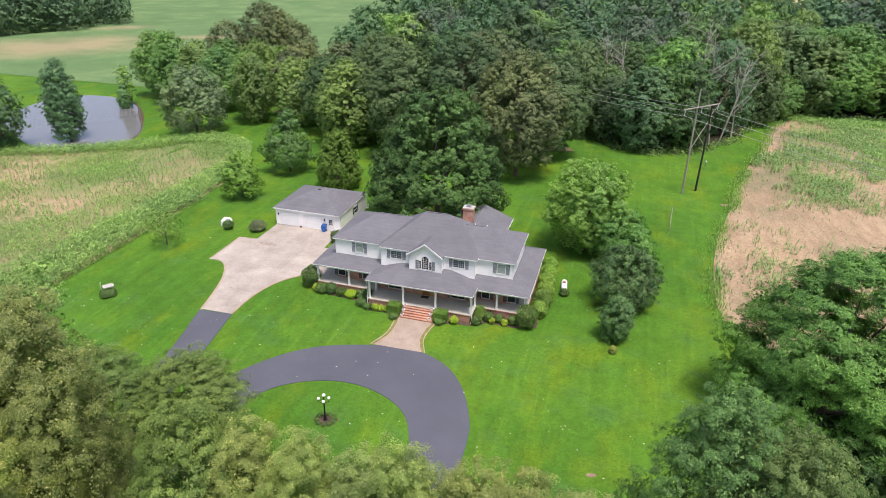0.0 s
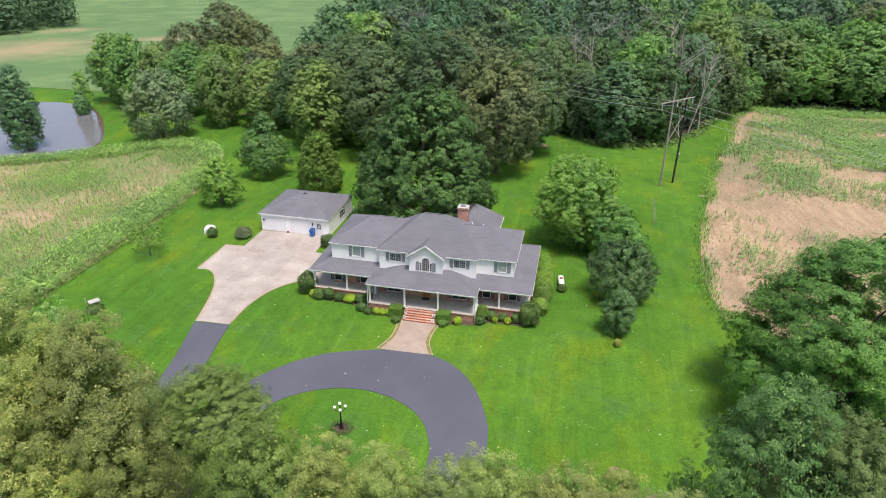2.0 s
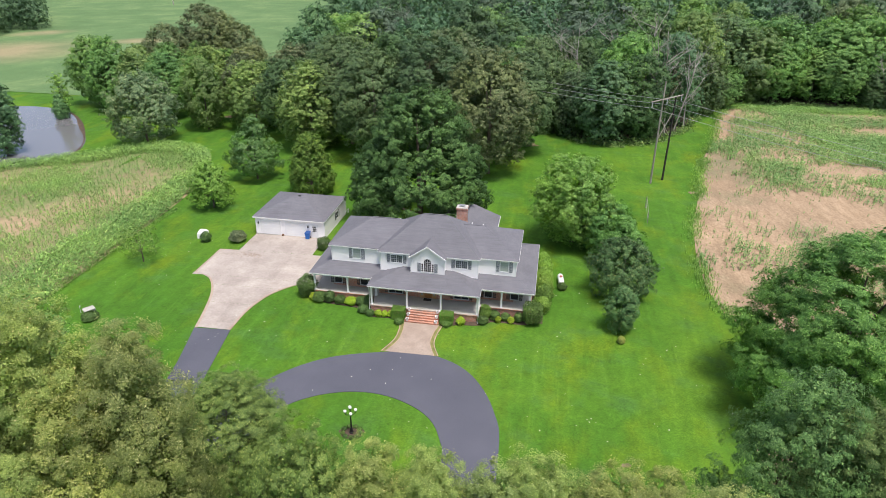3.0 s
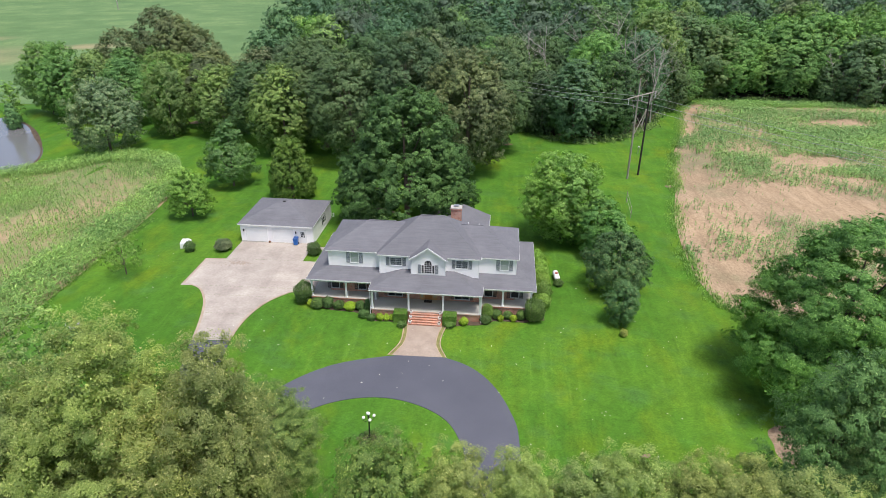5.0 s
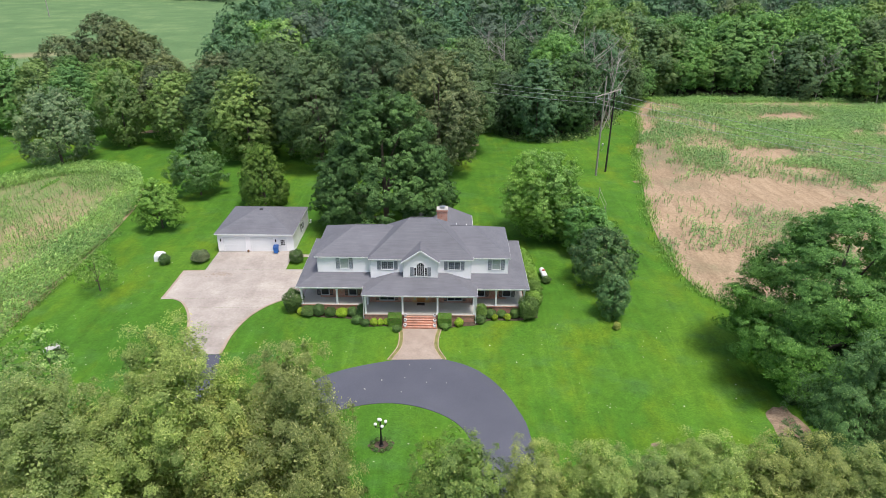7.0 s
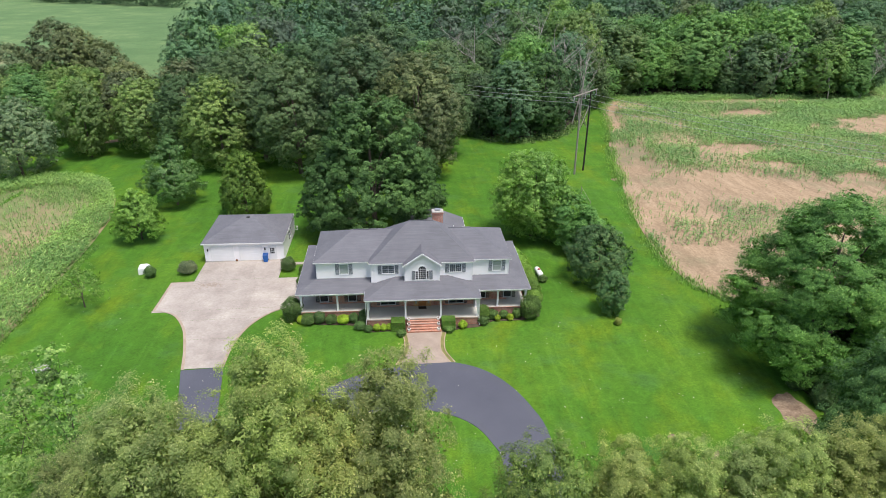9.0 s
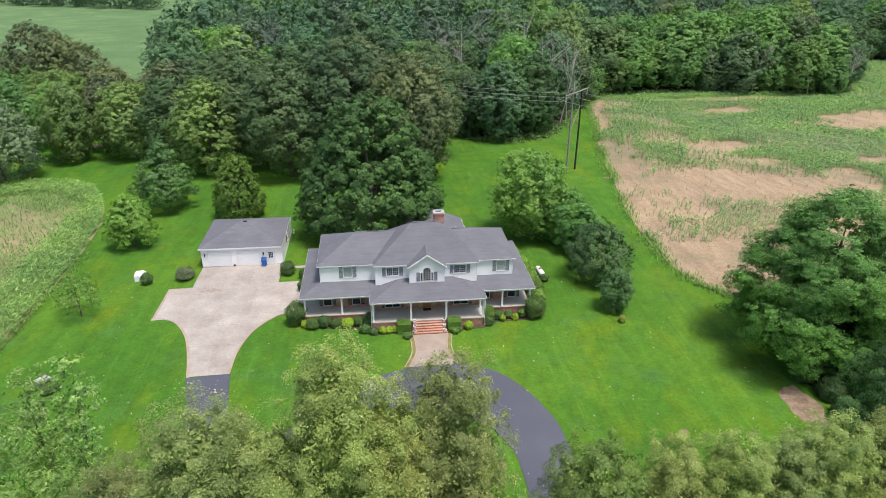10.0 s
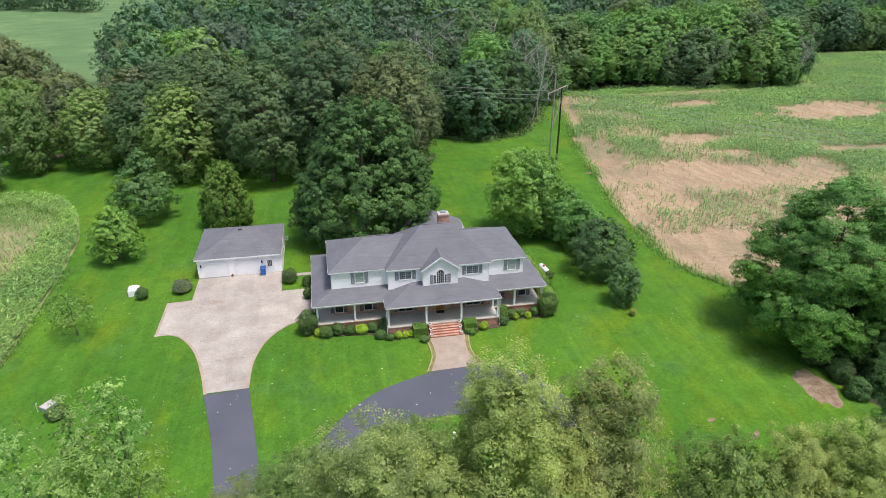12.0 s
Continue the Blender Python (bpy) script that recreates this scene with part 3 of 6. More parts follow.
for y0, y1 in ((-8.5, -3.0), (-3.0, 1.2), (1.2, 3.5)):
    for u0, u1 in ((0, 0.5), (0.5, 1)):
        court_slab(between(u0), between(u1), y0, y1)
for x0, x1 in ((-33.0, -28.6), (-28.6, -21.4), (-21.4, -14.7)):
    court_slab(lambda y, v=x0: v, lambda y, v=x1: v, 3.5, 11.3)
for x0, x1 in ((-30.0, -26.4), (-26.4, -22.6), (-22.6, -18.9)):
    court_slab(lambda y, v=x0: v, lambda y, v=x1: v, 11.3, 17.15)
court_slab(lambda y: -18.9, lambda y: -14.9, 15.2, 16.0)
for line, d in ((LEFT, 0.32), (RIGHT, -0.32)):
    strip("border", line[:, :2], line + (d, 0), 0.065, M["stained_border"], 0.1, 2, court)
strip("border", np.array([(-33.0, 3.9), (-33.0, 11.3)]), np.array([(-32.7, 3.9), (-32.7, 11.3)]), 0.065, M["stained_border"], 0.1, 2, court)
strip("border", np.array([(-33.0, 11.3), (-30.0, 11.3)]), np.array([(-33.0, 11.0), (-30.0, 11.0)]), 0.065, M["stained_border"], 0.1, 2, court)

# spalled concrete: thin pale flakes along a crack in the court
chip_rng = random.Random(17)
bm = bmesh.new()
for k in range(150):
    cx, cy = chip_rng.gauss(-27.5, 0.95), chip_rng.gauss(10.05, 0.33)
    a, half = chip_rng.uniform(0, 6.28), chip_rng.uniform(0.05, 0.17)
    top = [(cx + half * chip_rng.uniform(0.6, 1.2) * math.cos(a + q), cy + 0.6 * half * chip_rng.uniform(0.6, 1.2) * math.sin(a + q)) for q in (0.0, 1.5, 3.1, 4.6)]
    slab(bm, [(px, py, float(height(px, py)) + 0.066) for px, py in top], 0.014)
tagged(part("spalled_flakes", bm, M["walk_concrete"]), "pale flakes of spalled concrete along a crack", "rubble", kind="stuff")

# front walk with curved brick edging
walk_thing = thing("front_walk", "concrete front walk with curved brick edging", "walkway", kind="structure")
WL = spline([(-1.95, -3.3), (-1.75, -5.0), (-1.85, -7.0), (-2.75, -9.3)], 24)
WR = spline([(2.05, -3.3), (1.75, -5.0), (1.75, -7.0), (2.6, -9.15)], 24)
for i0, i1 in ((0, 9), (8, 16), (15, 24)):
    strip("slab", WR[i0:i1], WL[i0:i1], 0.06, M["walk_concrete"], 0.1, 4, walk_thing)
for line, d in ((WL, -1), (WR, 1)):
    strip("groundcover_bed", line + (0.10 * d, 0), line + (0.46 * d, 0), 0.04, M["groundcover"], 0.08, 2, walk_thing)
    strip("brick_edging", line, line + (0.09 * d, 0), 0.075, M["edging_brick"], 0.12, 2, walk_thing)
    strip("brick_edging", line + (0.45 * d, 0), line + (0.56 * d, 0), 0.085, M["edging_brick"], 0.12, 2, walk_thing)

# brown mud along the water's edge
def round_pond(scale, turns):
    u, v = scale * POND[2] * np.cos(turns), scale * POND[3] * np.sin(turns)
    c, s = math.cos(POND[4]), math.sin(POND[4])
    return np.stack([POND[0] + u * c - v * s, POND[1] + u * s + v * c], 1)


bank_turns = np.radians(np.linspace(182, 310, 60))
shore = 0.845 - 0.05 * np.sin(3 * bank_turns + 1.0)
ring = np.array([round_pond(k, np.array([a]))[0] for k, a in zip(shore - 0.03, bank_turns)])
outer_ring = np.array([round_pond(k, np.array([a]))[0] for k, a in zip(shore + 0.035, bank_turns)])
tagged(strip("mud_bank", outer_ring, ring, 0.04, M["mulch"], 0.1, 3), "wet brown mud along the bank of the pond", "bank", kind="structure")

# crop fields
xw = np.r_[np.linspace(-240, -62, 60), np.linspace(-61, -48.5, 40)]
WEST_BACK = [(-240, -10), (-150, 26), (-120, 44), (-108, 50), (-97, 57), (-86, 63), (-74, 66), (-66, 64), (-59.5, 58), (-54.4, 48), (-51.2, 38), (-49.6, 26), (-48.9, 14), (-48.5, 4)]


def west_back(x):
    return np.interp(x, [p[0] for p in WEST_BACK], [p[1] for p in WEST_BACK])


rows = np.linspace(0, 1, 60)[:, None]
fy = -70 + rows * (west_back(xw)[None, :] + 70)
fx = np.repeat(xw[None, :], 60, 0)
field_west = new("field_west", grid_mesh("field_west", np.stack([fx, fy, height(fx, fy) + 0.05], -1), M["soil_west"]))
tagged(field_west, "tan field soil with patchy young corn beside the lawn", "field", kind="structure")
EAST_EDGE = [(0.0, 41.5), (1.8, 38.6), (6.0, 36.0), (12, 35.0), (22, 35.4), (34, 37.0), (48, 40.3), (62, 43.0), (77, 46.8), (90, 51.0), (105, 54.5), (120, 58.0), (134, 66.0)]


def east_edge(y):
    return np.interp(y, [p[0] for p in EAST_EDGE], [p[1] for p in EAST_EDGE])


ey = np.linspace(0, 134, 90)
u = np.linspace(0, 1, 60)[None, :] ** 1.6
fx = east_edge(ey)[:, None] * (1 - u) + 260 * u
fy = np.repeat(ey[:, None], 60, 1)
field_east = new("field_east", grid_mesh("field_east", np.stack([fx, fy, height(fx, fy) + 0.05], -1), M["soil_east"]))
tagged(field_east, "pale brown field soil with uneven bands of young corn", "field", kind="structure")
tagged(sheet("far_field", np.linspace(-900, -128, 60), np.linspace(118, 1200, 60), 0.08, M["far_crop"]), "distant pale green crop fields with tan bands", "field", kind="structure")
tagged(sheet("far_field_north", np.linspace(-128, -88, 6), np.linspace(190, 1200, 50), 0.08, M["far_crop"]), "distant pale green crop field beside the woods", "field", kind="structure")
tagged(sheet("stubble_field", np.linspace(40, 250, 20), np.linspace(430, 640, 20), 0.08, M["stubble"]), "distant straw-coloured field behind the woods", "field", kind="structure")
tagged(sheet("field_northeast", np.linspace(140, 420, 30), np.linspace(134, 196, 14), 0.06, M["soil_east"]), "far green corn field beside the woods", "field", kind="structure")

# ---- the house ----
FLOOR, LOW_EAVE, EAVE = 1.0, 3.55, 6.62
house = thing("house", "two-storey white-sided house with grey shingle roof, brick base and wrap-round porch", "house")

# brick ground floor and porch base
part("brick_wall", boxes((-12.4, 10.4, 2.1, 10.9, -0.6, 3.55)), M["brick"], house, "dark red brick ground-floor wall")
part("brick_wall", boxes((-6.2, 6.2, 1.05, 2.1, -0.6, 3.55)), M["brick"], house, "dark red brick ground-floor wall")
part("brick_base", boxes((-14.45, -6.5, 0.35, 2.1, -0.6, 0.86), (6.5, 12.5, 0.35, 2.1, -0.6, 0.86), (-14.45, -12.4, 2.1, 13.2, -0.6, 0.86), (10.4, 12.5, 2.1, 13.2, -0.6, 0.86), (-6.5, 6.5, -1.78, 1.05, -0.6, 0.86), (-12.4, 10.4, 10.9, 13.2, -0.6, 0.86)), M["brick"], house, "red brick porch base")
part("porch_floor", boxes((-14.5, -6.55, 0.30, 2.1, 0.86, FLOOR), (6.55, 12.55, 0.30, 2.1, 0.86, FLOOR), (-14.5, -12.4, 2.1, 13.25, 0.86, FLOOR), (10.4, 12.55, 2.1, 13.25, 0.86, FLOOR), (-6.55, 6.55, -1.83, 1.05, 0.86, FLOOR), (-6.55, -6.2, 1.05, 2.1, 0.86, FLOOR), (6.2, 6.55, 1.05, 2.1, 0.86, FLOOR)), M["porch_floor"], house, "pale grey concrete porch floor")
for run in ((-14.53, -6.58, 0.26, 0.33, 0.90, 0.985), (6.58, 12.58, 0.26, 0.33, 0.90, 0.985), (-6.58, 6.58, -1.87, -1.80, 0.90, 0.985), (12.52, 12.59, 0.33, 13.2, 0.90, 0.985),):
    part("porch_edge", boxes(run), M["step_brick"], house)

# upper walls
part("upper_wall", boxes((-12.46, 10.46, 2.16, 10.85, 3.4, 6.55)), M["siding"], house, "white lap siding")
part("upper_wall", boxes((-6.0, 6.0, 1.40, 2.16, 3.6, 6.7)), M["siding"], house, "white lap siding")
bm = bmesh.new()
front, back = [(-2.04, 0.62, 4.2), (2.04, 0.62, 4.2), (2.04, 0.62, 6.78), (0, 0.62, 8.12), (-2.04, 0.62, 6.78)], []
a = [bm.verts.new(p) for p in front]
b = [bm.verts.new((x, 1.5 if z < 6 else 2.2, z)) for x, y, z in front]
bm.faces.new(a)
bm.faces.new(b[::-1])
for i in range(5):
    bm.faces.new((a[i], b[i], b[(i + 1) % 5], a[(i + 1) % 5]))
part("gable_wall", bm, M["siding"], house, "white gabled bay wall")
for run in ((-12.49, -12.36, 2.12, 2.2, 4.3, 6.55), (10.36, 10.49, 2.12, 2.2, 4.3, 6.55), (-6.03, -5.92, 1.37, 1.44, 4.1, 6.65), (5.92, 6.03, 1.37, 1.44, 4.1, 6.65), (-2.08, -1.97, 0.585, 0.66, 4.6, 6.75), (1.97, 2.08, 0.585, 0.66, 4.6, 6.75),):
    part("corner_board", boxes(run), M["white_paint"], house)


def roof_faces(polys, name="roof", thick=0.14, parent=house, label="weathered grey asphalt shingle roof"):
    bm = bmesh.new()
    for p in polys:
        slab(bm, p, thick)
    return part(name, bm, M["roof"], parent, label)


def hip(x0, x1, y0, y1, z, ridge_x0, ridge_x1, ridge_y, ridge_z):
    a, b, c, d = (x0, y0, z), (x1, y0, z), (x1, y1, z), (x0, y1, z)
    e, f = (ridge_x0, ridge_y, ridge_z), (ridge_x1, ridge_y, ridge_z)
    return [[a, b, f, e], [b, c, f], [c, d, e, f], [d, a, e]]


def fascia(loop, z0, z1, out=0.02, name="fascia", parent=house):
    """White boards round an eave line, a board for each run."""
    for (xa, ya), (xb, yb) in loop:
        bm = bmesh.new()
        d = Vector((xb - xa, yb - ya, 0)).normalized()
        n = Vector((d.y, -d.x, 0)) * out
        p = [Vector((xa, ya, 0)) - d * out, Vector((xb, yb, 0)) + d * out]
        q = [p[0] + n, p[1] + n, p[1] - n, p[0] - n]
        prism(bm, None, [(v.x, v.y, z0) for v in q], [(v.x, v.y, z1) for v in q])
        part(name, bm, M["white_paint"], parent, "white painted fascia and gutter")


roof_faces(hip(-12.77, 10.75, 1.90, 11.10, EAVE + 0.06, -8.2, 6.2, 6.5, 8.88), "wing_roof")
roof_faces(hip(-6.28, 6.26, 1.12, 10.1, 6.80, -1.42, 1.55, 5.6, 10.28), "main_roof")
# gable over the bay: two slopes that run back into the main roof
roof_faces([[(-2.26, 0.30, 6.74), (0, 0.30, 8.32), (0, 3.4, 8.32), (-2.26, 1.6, 6.74)][::-1], [(0, 0.30, 8.32), (2.26, 0.30, 6.74), (2.26, 1.6, 6.74), (0, 3.4, 8.32)][::-1]], "gable_roof", 0.12)
for s in (-1, 1):
    bm = bmesh.new()
    prism(bm, None, [(s * 2.34, 0.24, 6.56), (s * 2.34, 0.30, 6.56), (0, 0.30, 8.19), (0, 0.24, 8.19)][::s], [(s * 2.34, 0.24, 6.74), (s * 2.34, 0.30, 6.74), (0, 0.30, 8.37), (0, 0.24, 8.37)][::s])
    part("rake_board", bm, M["white_paint"], house)
fascia([((-12.77, 1.90), (-6.28, 1.90)), ((6.26, 1.90), (10.75, 1.90)), ((10.75, 1.90), (10.75, 11.10)), ((-12.77, 11.10), (-12.77, 1.90))], EAVE - 0.09, EAVE + 0.02)
fascia([((-6.28, 1.12), (-2.2, 1.12)), ((2.2, 1.12), (6.26, 1.12)), ((-6.28, 1.9), (-6.28, 1.12)), ((6.26, 1.12), (6.26, 1.9))], 6.65, 6.77)
for run in ((-12.7, 10.7, 1.95, 2.2, EAVE - 0.14, EAVE - 0.11), (-6.2, 6.2, 1.17, 1.45, 6.62, 6.65), (10.4, 10.7, 2, 11, EAVE - 0.14, EAVE - 0.11), (-12.7, -12.4, 2, 11, EAVE - 0.14, EAVE - 0.11),):
    part("soffit", boxes(run), M["white_paint"], house)
# shingle courses on the ridges
for run in ((-8.2, -4.6, 6.42, 6.58, 8.85, 8.905), (3.4, 6.2, 6.42, 6.58, 8.85, 8.905), (-1.42, 1.55, 5.52, 5.68, 10.25, 10.305), (-0.07, 0.07, 0.35, 3.3, 8.30, 8.36),):
    part("ridge_cap", boxes(run), M["roof"], house)

# lower roof round the house
X0, X1, Y0, Y1, WALL = -14.85, 12.95, 0.0, 13.64, 4.50
A, B, C, D = (X0, Y0, LOW_EAVE), (X1, Y0, LOW_EAVE), (X1, Y1, LOW_EAVE), (X0, Y1, LOW_EAVE)
a, b, c, d = (-12.4, 2.22, WALL), (10.4, 2.22, WALL), (10.4, 10.8, WALL), (-12.4, 10.8, WALL)
roof_faces([[A, B, b, a], [B, C, c, b], [C, D, d, c], [D, A, a, d]], "porch_roof")
roof_faces([[(-6.78, -2.18, LOW_EAVE + 0.20), (6.70, -2.18, LOW_EAVE + 0.20), (3.05, 1.45, 4.92), (-3.1, 1.45, 4.92)], [(-6.78, 0.9, LOW_EAVE + 0.20), (-6.78, -2.18, LOW_EAVE + 0.20), (-3.1, 1.45, 4.92), (-3.1, 2.1, 4.92)], [(6.70, -2.18, LOW_EAVE + 0.20), (6.70, 0.9, LOW_EAVE + 0.20), (3.05, 2.1, 4.92), (3.05, 1.45, 4.92)]], "entry_roof")
fascia([((X0, Y0), (-6.78, Y0)), ((6.70, Y0), (X1, Y0)), ((X1, Y0), (X1, Y1)), ((X0, Y1), (X0, Y0)), ((X1, Y1), (X0, Y1))], LOW_EAVE - 0.12, LOW_EAVE - 0.02)
fascia([((-6.78, -2.18), (6.70, -2.18)), ((-6.78, 0.0), (-6.78, -2.18)), ((6.70, -2.18), (6.70, 0.0))], LOW_EAVE + 0.08, LOW_EAVE + 0.18)
for run in ((-14.75, -6.7, 0.08, 2.1, 3.34, 3.37), (6.62, 12.85, 0.08, 2.1, 3.34, 3.37), (-6.7, 6.62, -2.1, 1.05, 3.58, 3.61), (-14.75, -12.4, 2.1, 13.5, 3.34, 3.37), (10.4, 12.85, 2.1, 13.5, 3.34, 3.37),):
    part("porch_ceiling", boxes(run), M["white_paint"], house)
for run in ((-14.5, -6.4, 0.33, 0.55, 3.12, 3.34), (6.4, 12.6, 0.33, 0.55, 3.12, 3.34), (-6.5, 6.5, -1.78, -1.56, 3.30, 3.58), (12.3, 12.5, 0.5, 13.2, 3.12, 3.34), (-14.45, -14.2, 0.5, 13.2, 3.12, 3.34),):
    part("porch_beam", boxes(run), M["white_paint"], house)


def column(x, y, top=3.14):
    bm = bmesh.new()
    box(bm, x - 0.14, x + 0.14, y - 0.14, y + 0.14, FLOOR, FLOOR + 0.16, 0.01)
    box(bm, x - 0.105, x + 0.105, y - 0.105, y + 0.105, FLOOR + 0.16, top - 0.12, 0.008)
    box(bm, x - 0.15, x + 0.15, y - 0.15, y + 0.15, top - 0.12, top, 0.01)
    part("column", bm, M["white_paint"], house, "square white porch column")


for x in (-14.3, -10.05, 9.05, 12.4):
    column(x, 0.44)
for x in (-6.4, -2.05, 2.05, 6.4):
    column(x, -1.67, 3.31)
for x in (-6.4, 6.4):
    column(x, 0.44)
for y in (4.6, 8.8, 13.0):
    column(12.4, y)
    column(-14.3, y)
for x in (-6.62, 6.56):
    bm = bmesh.new()
    tube(bm, [(x, -2.1, 3.5), (x, -1.95, 3.3), (x, -1.9, 3.0), (x, -1.9, 0.25), (x + 0.02, -2.2, 0.12)], [0.05] * 5, 6)
    part("downspout", bm, M["white_paint"], house)

# back wing and chimney
part("back_wing_wall", boxes((-1.5, 6.5, 10.9, 21.7, -0.6, 3.7)), M["brick"], house, "single-storey brick back wing")
roof_faces([[(6.84, 11, 3.72), (6.84, 22.0, 3.72), (2.5, 22.0, 5.42), (2.5, 9.0, 5.42), ], [(2.5, 9.0, 5.42), (2.5, 22.0, 5.42), (-1.84, 22.0, 3.72), (-1.84, 11, 3.72)]], "back_wing_roof")
bm = bmesh.new()
prism(bm, None, [(-1.5, 21.5, 3.7), (6.5, 21.5, 3.7), (2.5, 21.5, 5.3)], [(-1.5, 21.69, 3.7), (6.5, 21.69, 3.7), (2.5, 21.69, 5.3)])
part("back_gable", bm, M["siding"], house)
fascia([((6.86, 11.2), (6.86, 22.0))], 3.50, 3.70)
part("chimney", boxes((1.80, 3.15, 11.3, 12.4, 0.0, 8.9), (1.72, 3.23, 11.22, 12.48, 8.72, 8.92)), M["brick"], house, "red brick chimney stack")
part("chimney_crown", boxes((1.76, 3.19, 11.26, 12.44, 8.92, 9.00), bevel=0.02), M["grey_concrete"], house)
bm = bmesh.new()
box(bm, 2.20, 2.76, 11.62, 12.08, 9.00, 9.16, 0.02)
box(bm, 2.12, 2.84, 11.54, 12.16, 9.16, 9.22, 0.015)
part("chimney_cap", bm, M["grey_metal"], house, "metal chimney cap")
for x, y, z, h in ((4.3, 8.1, 8.0, 0.45), (5.6, 9.2, 7.5, 0.35), (-5.2, 9.0, 7.5, 0.35)):
    bm = bmesh.new()
    lathe(bm, [(0.09, z - 0.1), (0.06, z + 0.02), (0.05, z + 0.02), (0.05, z + h)], 10, (x, y, 0))
    part("vent_pipe", bm, M["white_paint"], house)


# windows
def window(x, y, z0, z1, w, lights=2, glass="glass", shutter="shutter", cols=2, rows=2, shut_w=0.42, name="window"):
    win = thing(name, "", "")
    win.parent = house
    win.matrix_basis = Matrix.Translation((x, y, z0))
    h = z1 - z0
    tagged(win, "white double-hung sash window")
    part("frame", boxes((-w / 2 - 0.07, w / 2 + 0.07, -0.05, 0.02, -0.06, 0.02), (-w / 2 - 0.07, w / 2 + 0.07, -0.05, 0.02, h - 0.02, h + 0.08), (-w / 2 - 0.07, -w / 2, -0.045, 0.02, 0, h), (w / 2, w / 2 + 0.07, -0.045, 0.02, 0, h)), M["white_paint" if z0 > 4 else "sash_grey"], win)
    part("sill", boxes((-w / 2 - 0.09, w / 2 + 0.09, -0.06, 0.0, -0.09, -0.05)), M["white_paint" if z0 > 4 else "sash_grey"], win)
    each = w / lights
    for k in range(lights):
        xa = -w / 2 + k * each
        part("pane", boxes((xa + 0.04, xa + each - 0.04, -0.012, -0.004, 0.02, h - 0.02)), M[glass], win)
        bm = bmesh.new()
        box(bm, xa, xa + 0.03, -0.04, 0.0, 0, h)
        box(bm, xa + each - 0.03, xa + each, -0.04, 0.0, 0, h)
        box(bm, xa, xa + each, -0.04, 0.0, h / 2 - 0.018, h / 2 + 0.018)
        for c in range(1, cols):
            box(bm, xa + each * c / cols - 0.009, xa + each * c / cols + 0.009, -0.028, -0.008, 0, h)
        for r in range(1, 2 * rows):
            if r != rows:
                box(bm, xa, xa + each, -0.028, -0.008, h * r / (2 * rows) - 0.009, h * r / (2 * rows) + 0.009)
        part("muntin_grid", bm, M["sash_grey"], win)
    if shutter:
        for s in (-1, 1):
            xs = s * (w / 2 + 0.09 + shut_w / 2)
            bm = bmesh.new()
            for q in ((-shut_w / 2, -shut_w / 2 + 0.05, -0.05, 0.0, -0.04, h + 0.04), (shut_w / 2 - 0.05, shut_w / 2, -0.05, 0.0, -0.04, h + 0.04), (-shut_w / 2, shut_w / 2, -0.05, 0.0, -0.04, 0.04), (-shut_w / 2, shut_w / 2, -0.05, 0.0, h - 0.04, h + 0.04), (-shut_w / 2, shut_w / 2, -0.05, 0.0, h * 0.5 - 0.04, h * 0.5 + 0.04)):
                box(bm, xs + q[0], xs + q[1], *q[2:])
            for k in range(14):
                zc = 0.06 + (h - 0.12) * (k + 0.5) / 14
                box(bm, xs - shut_w / 2 + 0.05, xs + shut_w / 2 - 0.05, -0.035, -0.005, zc - 0.02, zc + 0.02)
            part("shutter", bm, M[shutter], win, "grey louvred shutter" if shutter == "shutter" else "dark louvred shutter")
    return win


window(-9.22, 2.16, 5.02, 6.30, 0.98, 1, "pale_glass", cols=1, rows=1)
window(9.05, 2.16, 5.02, 6.30, 0.98, 1, "pale_glass", cols=1, rows=1)
window(-3.98, 1.40, 5.34, 6.36, 1.40, 2, "sky_glass", cols=3, rows=2)
window(3.98, 1.40, 5.34, 6.36, 1.40, 2, "sky_glass", cols=3, rows=2)
for x in (-11.8, -8.4, 7.3, 10.6 - 0.1):
    window(x, 2.10, 1.35, 2.95, 0.95, 1, "glass", "dark_shutter" if x < 10 else "dark_shutter", cols=1, rows=1, shut_w=0.40)
for x in (-4.1, 4.1):
    window(x, 1.05, 1.30, 2.95, 1.75, 2, "glass", "dark_shutter", cols=1, rows=1, shut_w=0.36)

# arched window in the bay
arch = thing("arched_window", "", "")
arch.parent = house
tagged(arch, "white arched window with small side lights")
arch.matrix_basis = Matrix.Translation((0, 0.62, 4.88))
bm = bmesh.new()
pts = [(-0.42, 0.0)] + [(0.42 * math.cos(a), 1.28 + 0.42 * math.sin(a)) for a in np.linspace(math.pi, 0, 17)] + [(0.42, 0.0)]
prism(bm, None, [(x, -0.012, z) for x, z in pts], [(x, -0.03, z) for x, z in pts])
part("pane", bm, M["glass"], arch)
for x0, x1 in ((-0.74, -0.52), (0.52, 0.74)):
    part("side_light", boxes((x0, x1, -0.03, -0.012, 0.02, 1.05)), M["glass"], arch)
bm = bmesh.new()
outer = [(0.52 * math.cos(a), 1.28 + 0.52 * math.sin(a)) for a in np.linspace(math.pi, 0, 17)]
inner = [(0.42 * math.cos(a), 1.28 + 0.42 * math.sin(a)) for a in np.linspace(math.pi, 0, 17)]
for i in range(16):
    q = [outer[i], outer[i + 1], inner[i + 1], inner[i]]
    prism(bm, None, [(x, 0.0, z) for x, z in q], [(x, -0.06, z) for x, z in q])
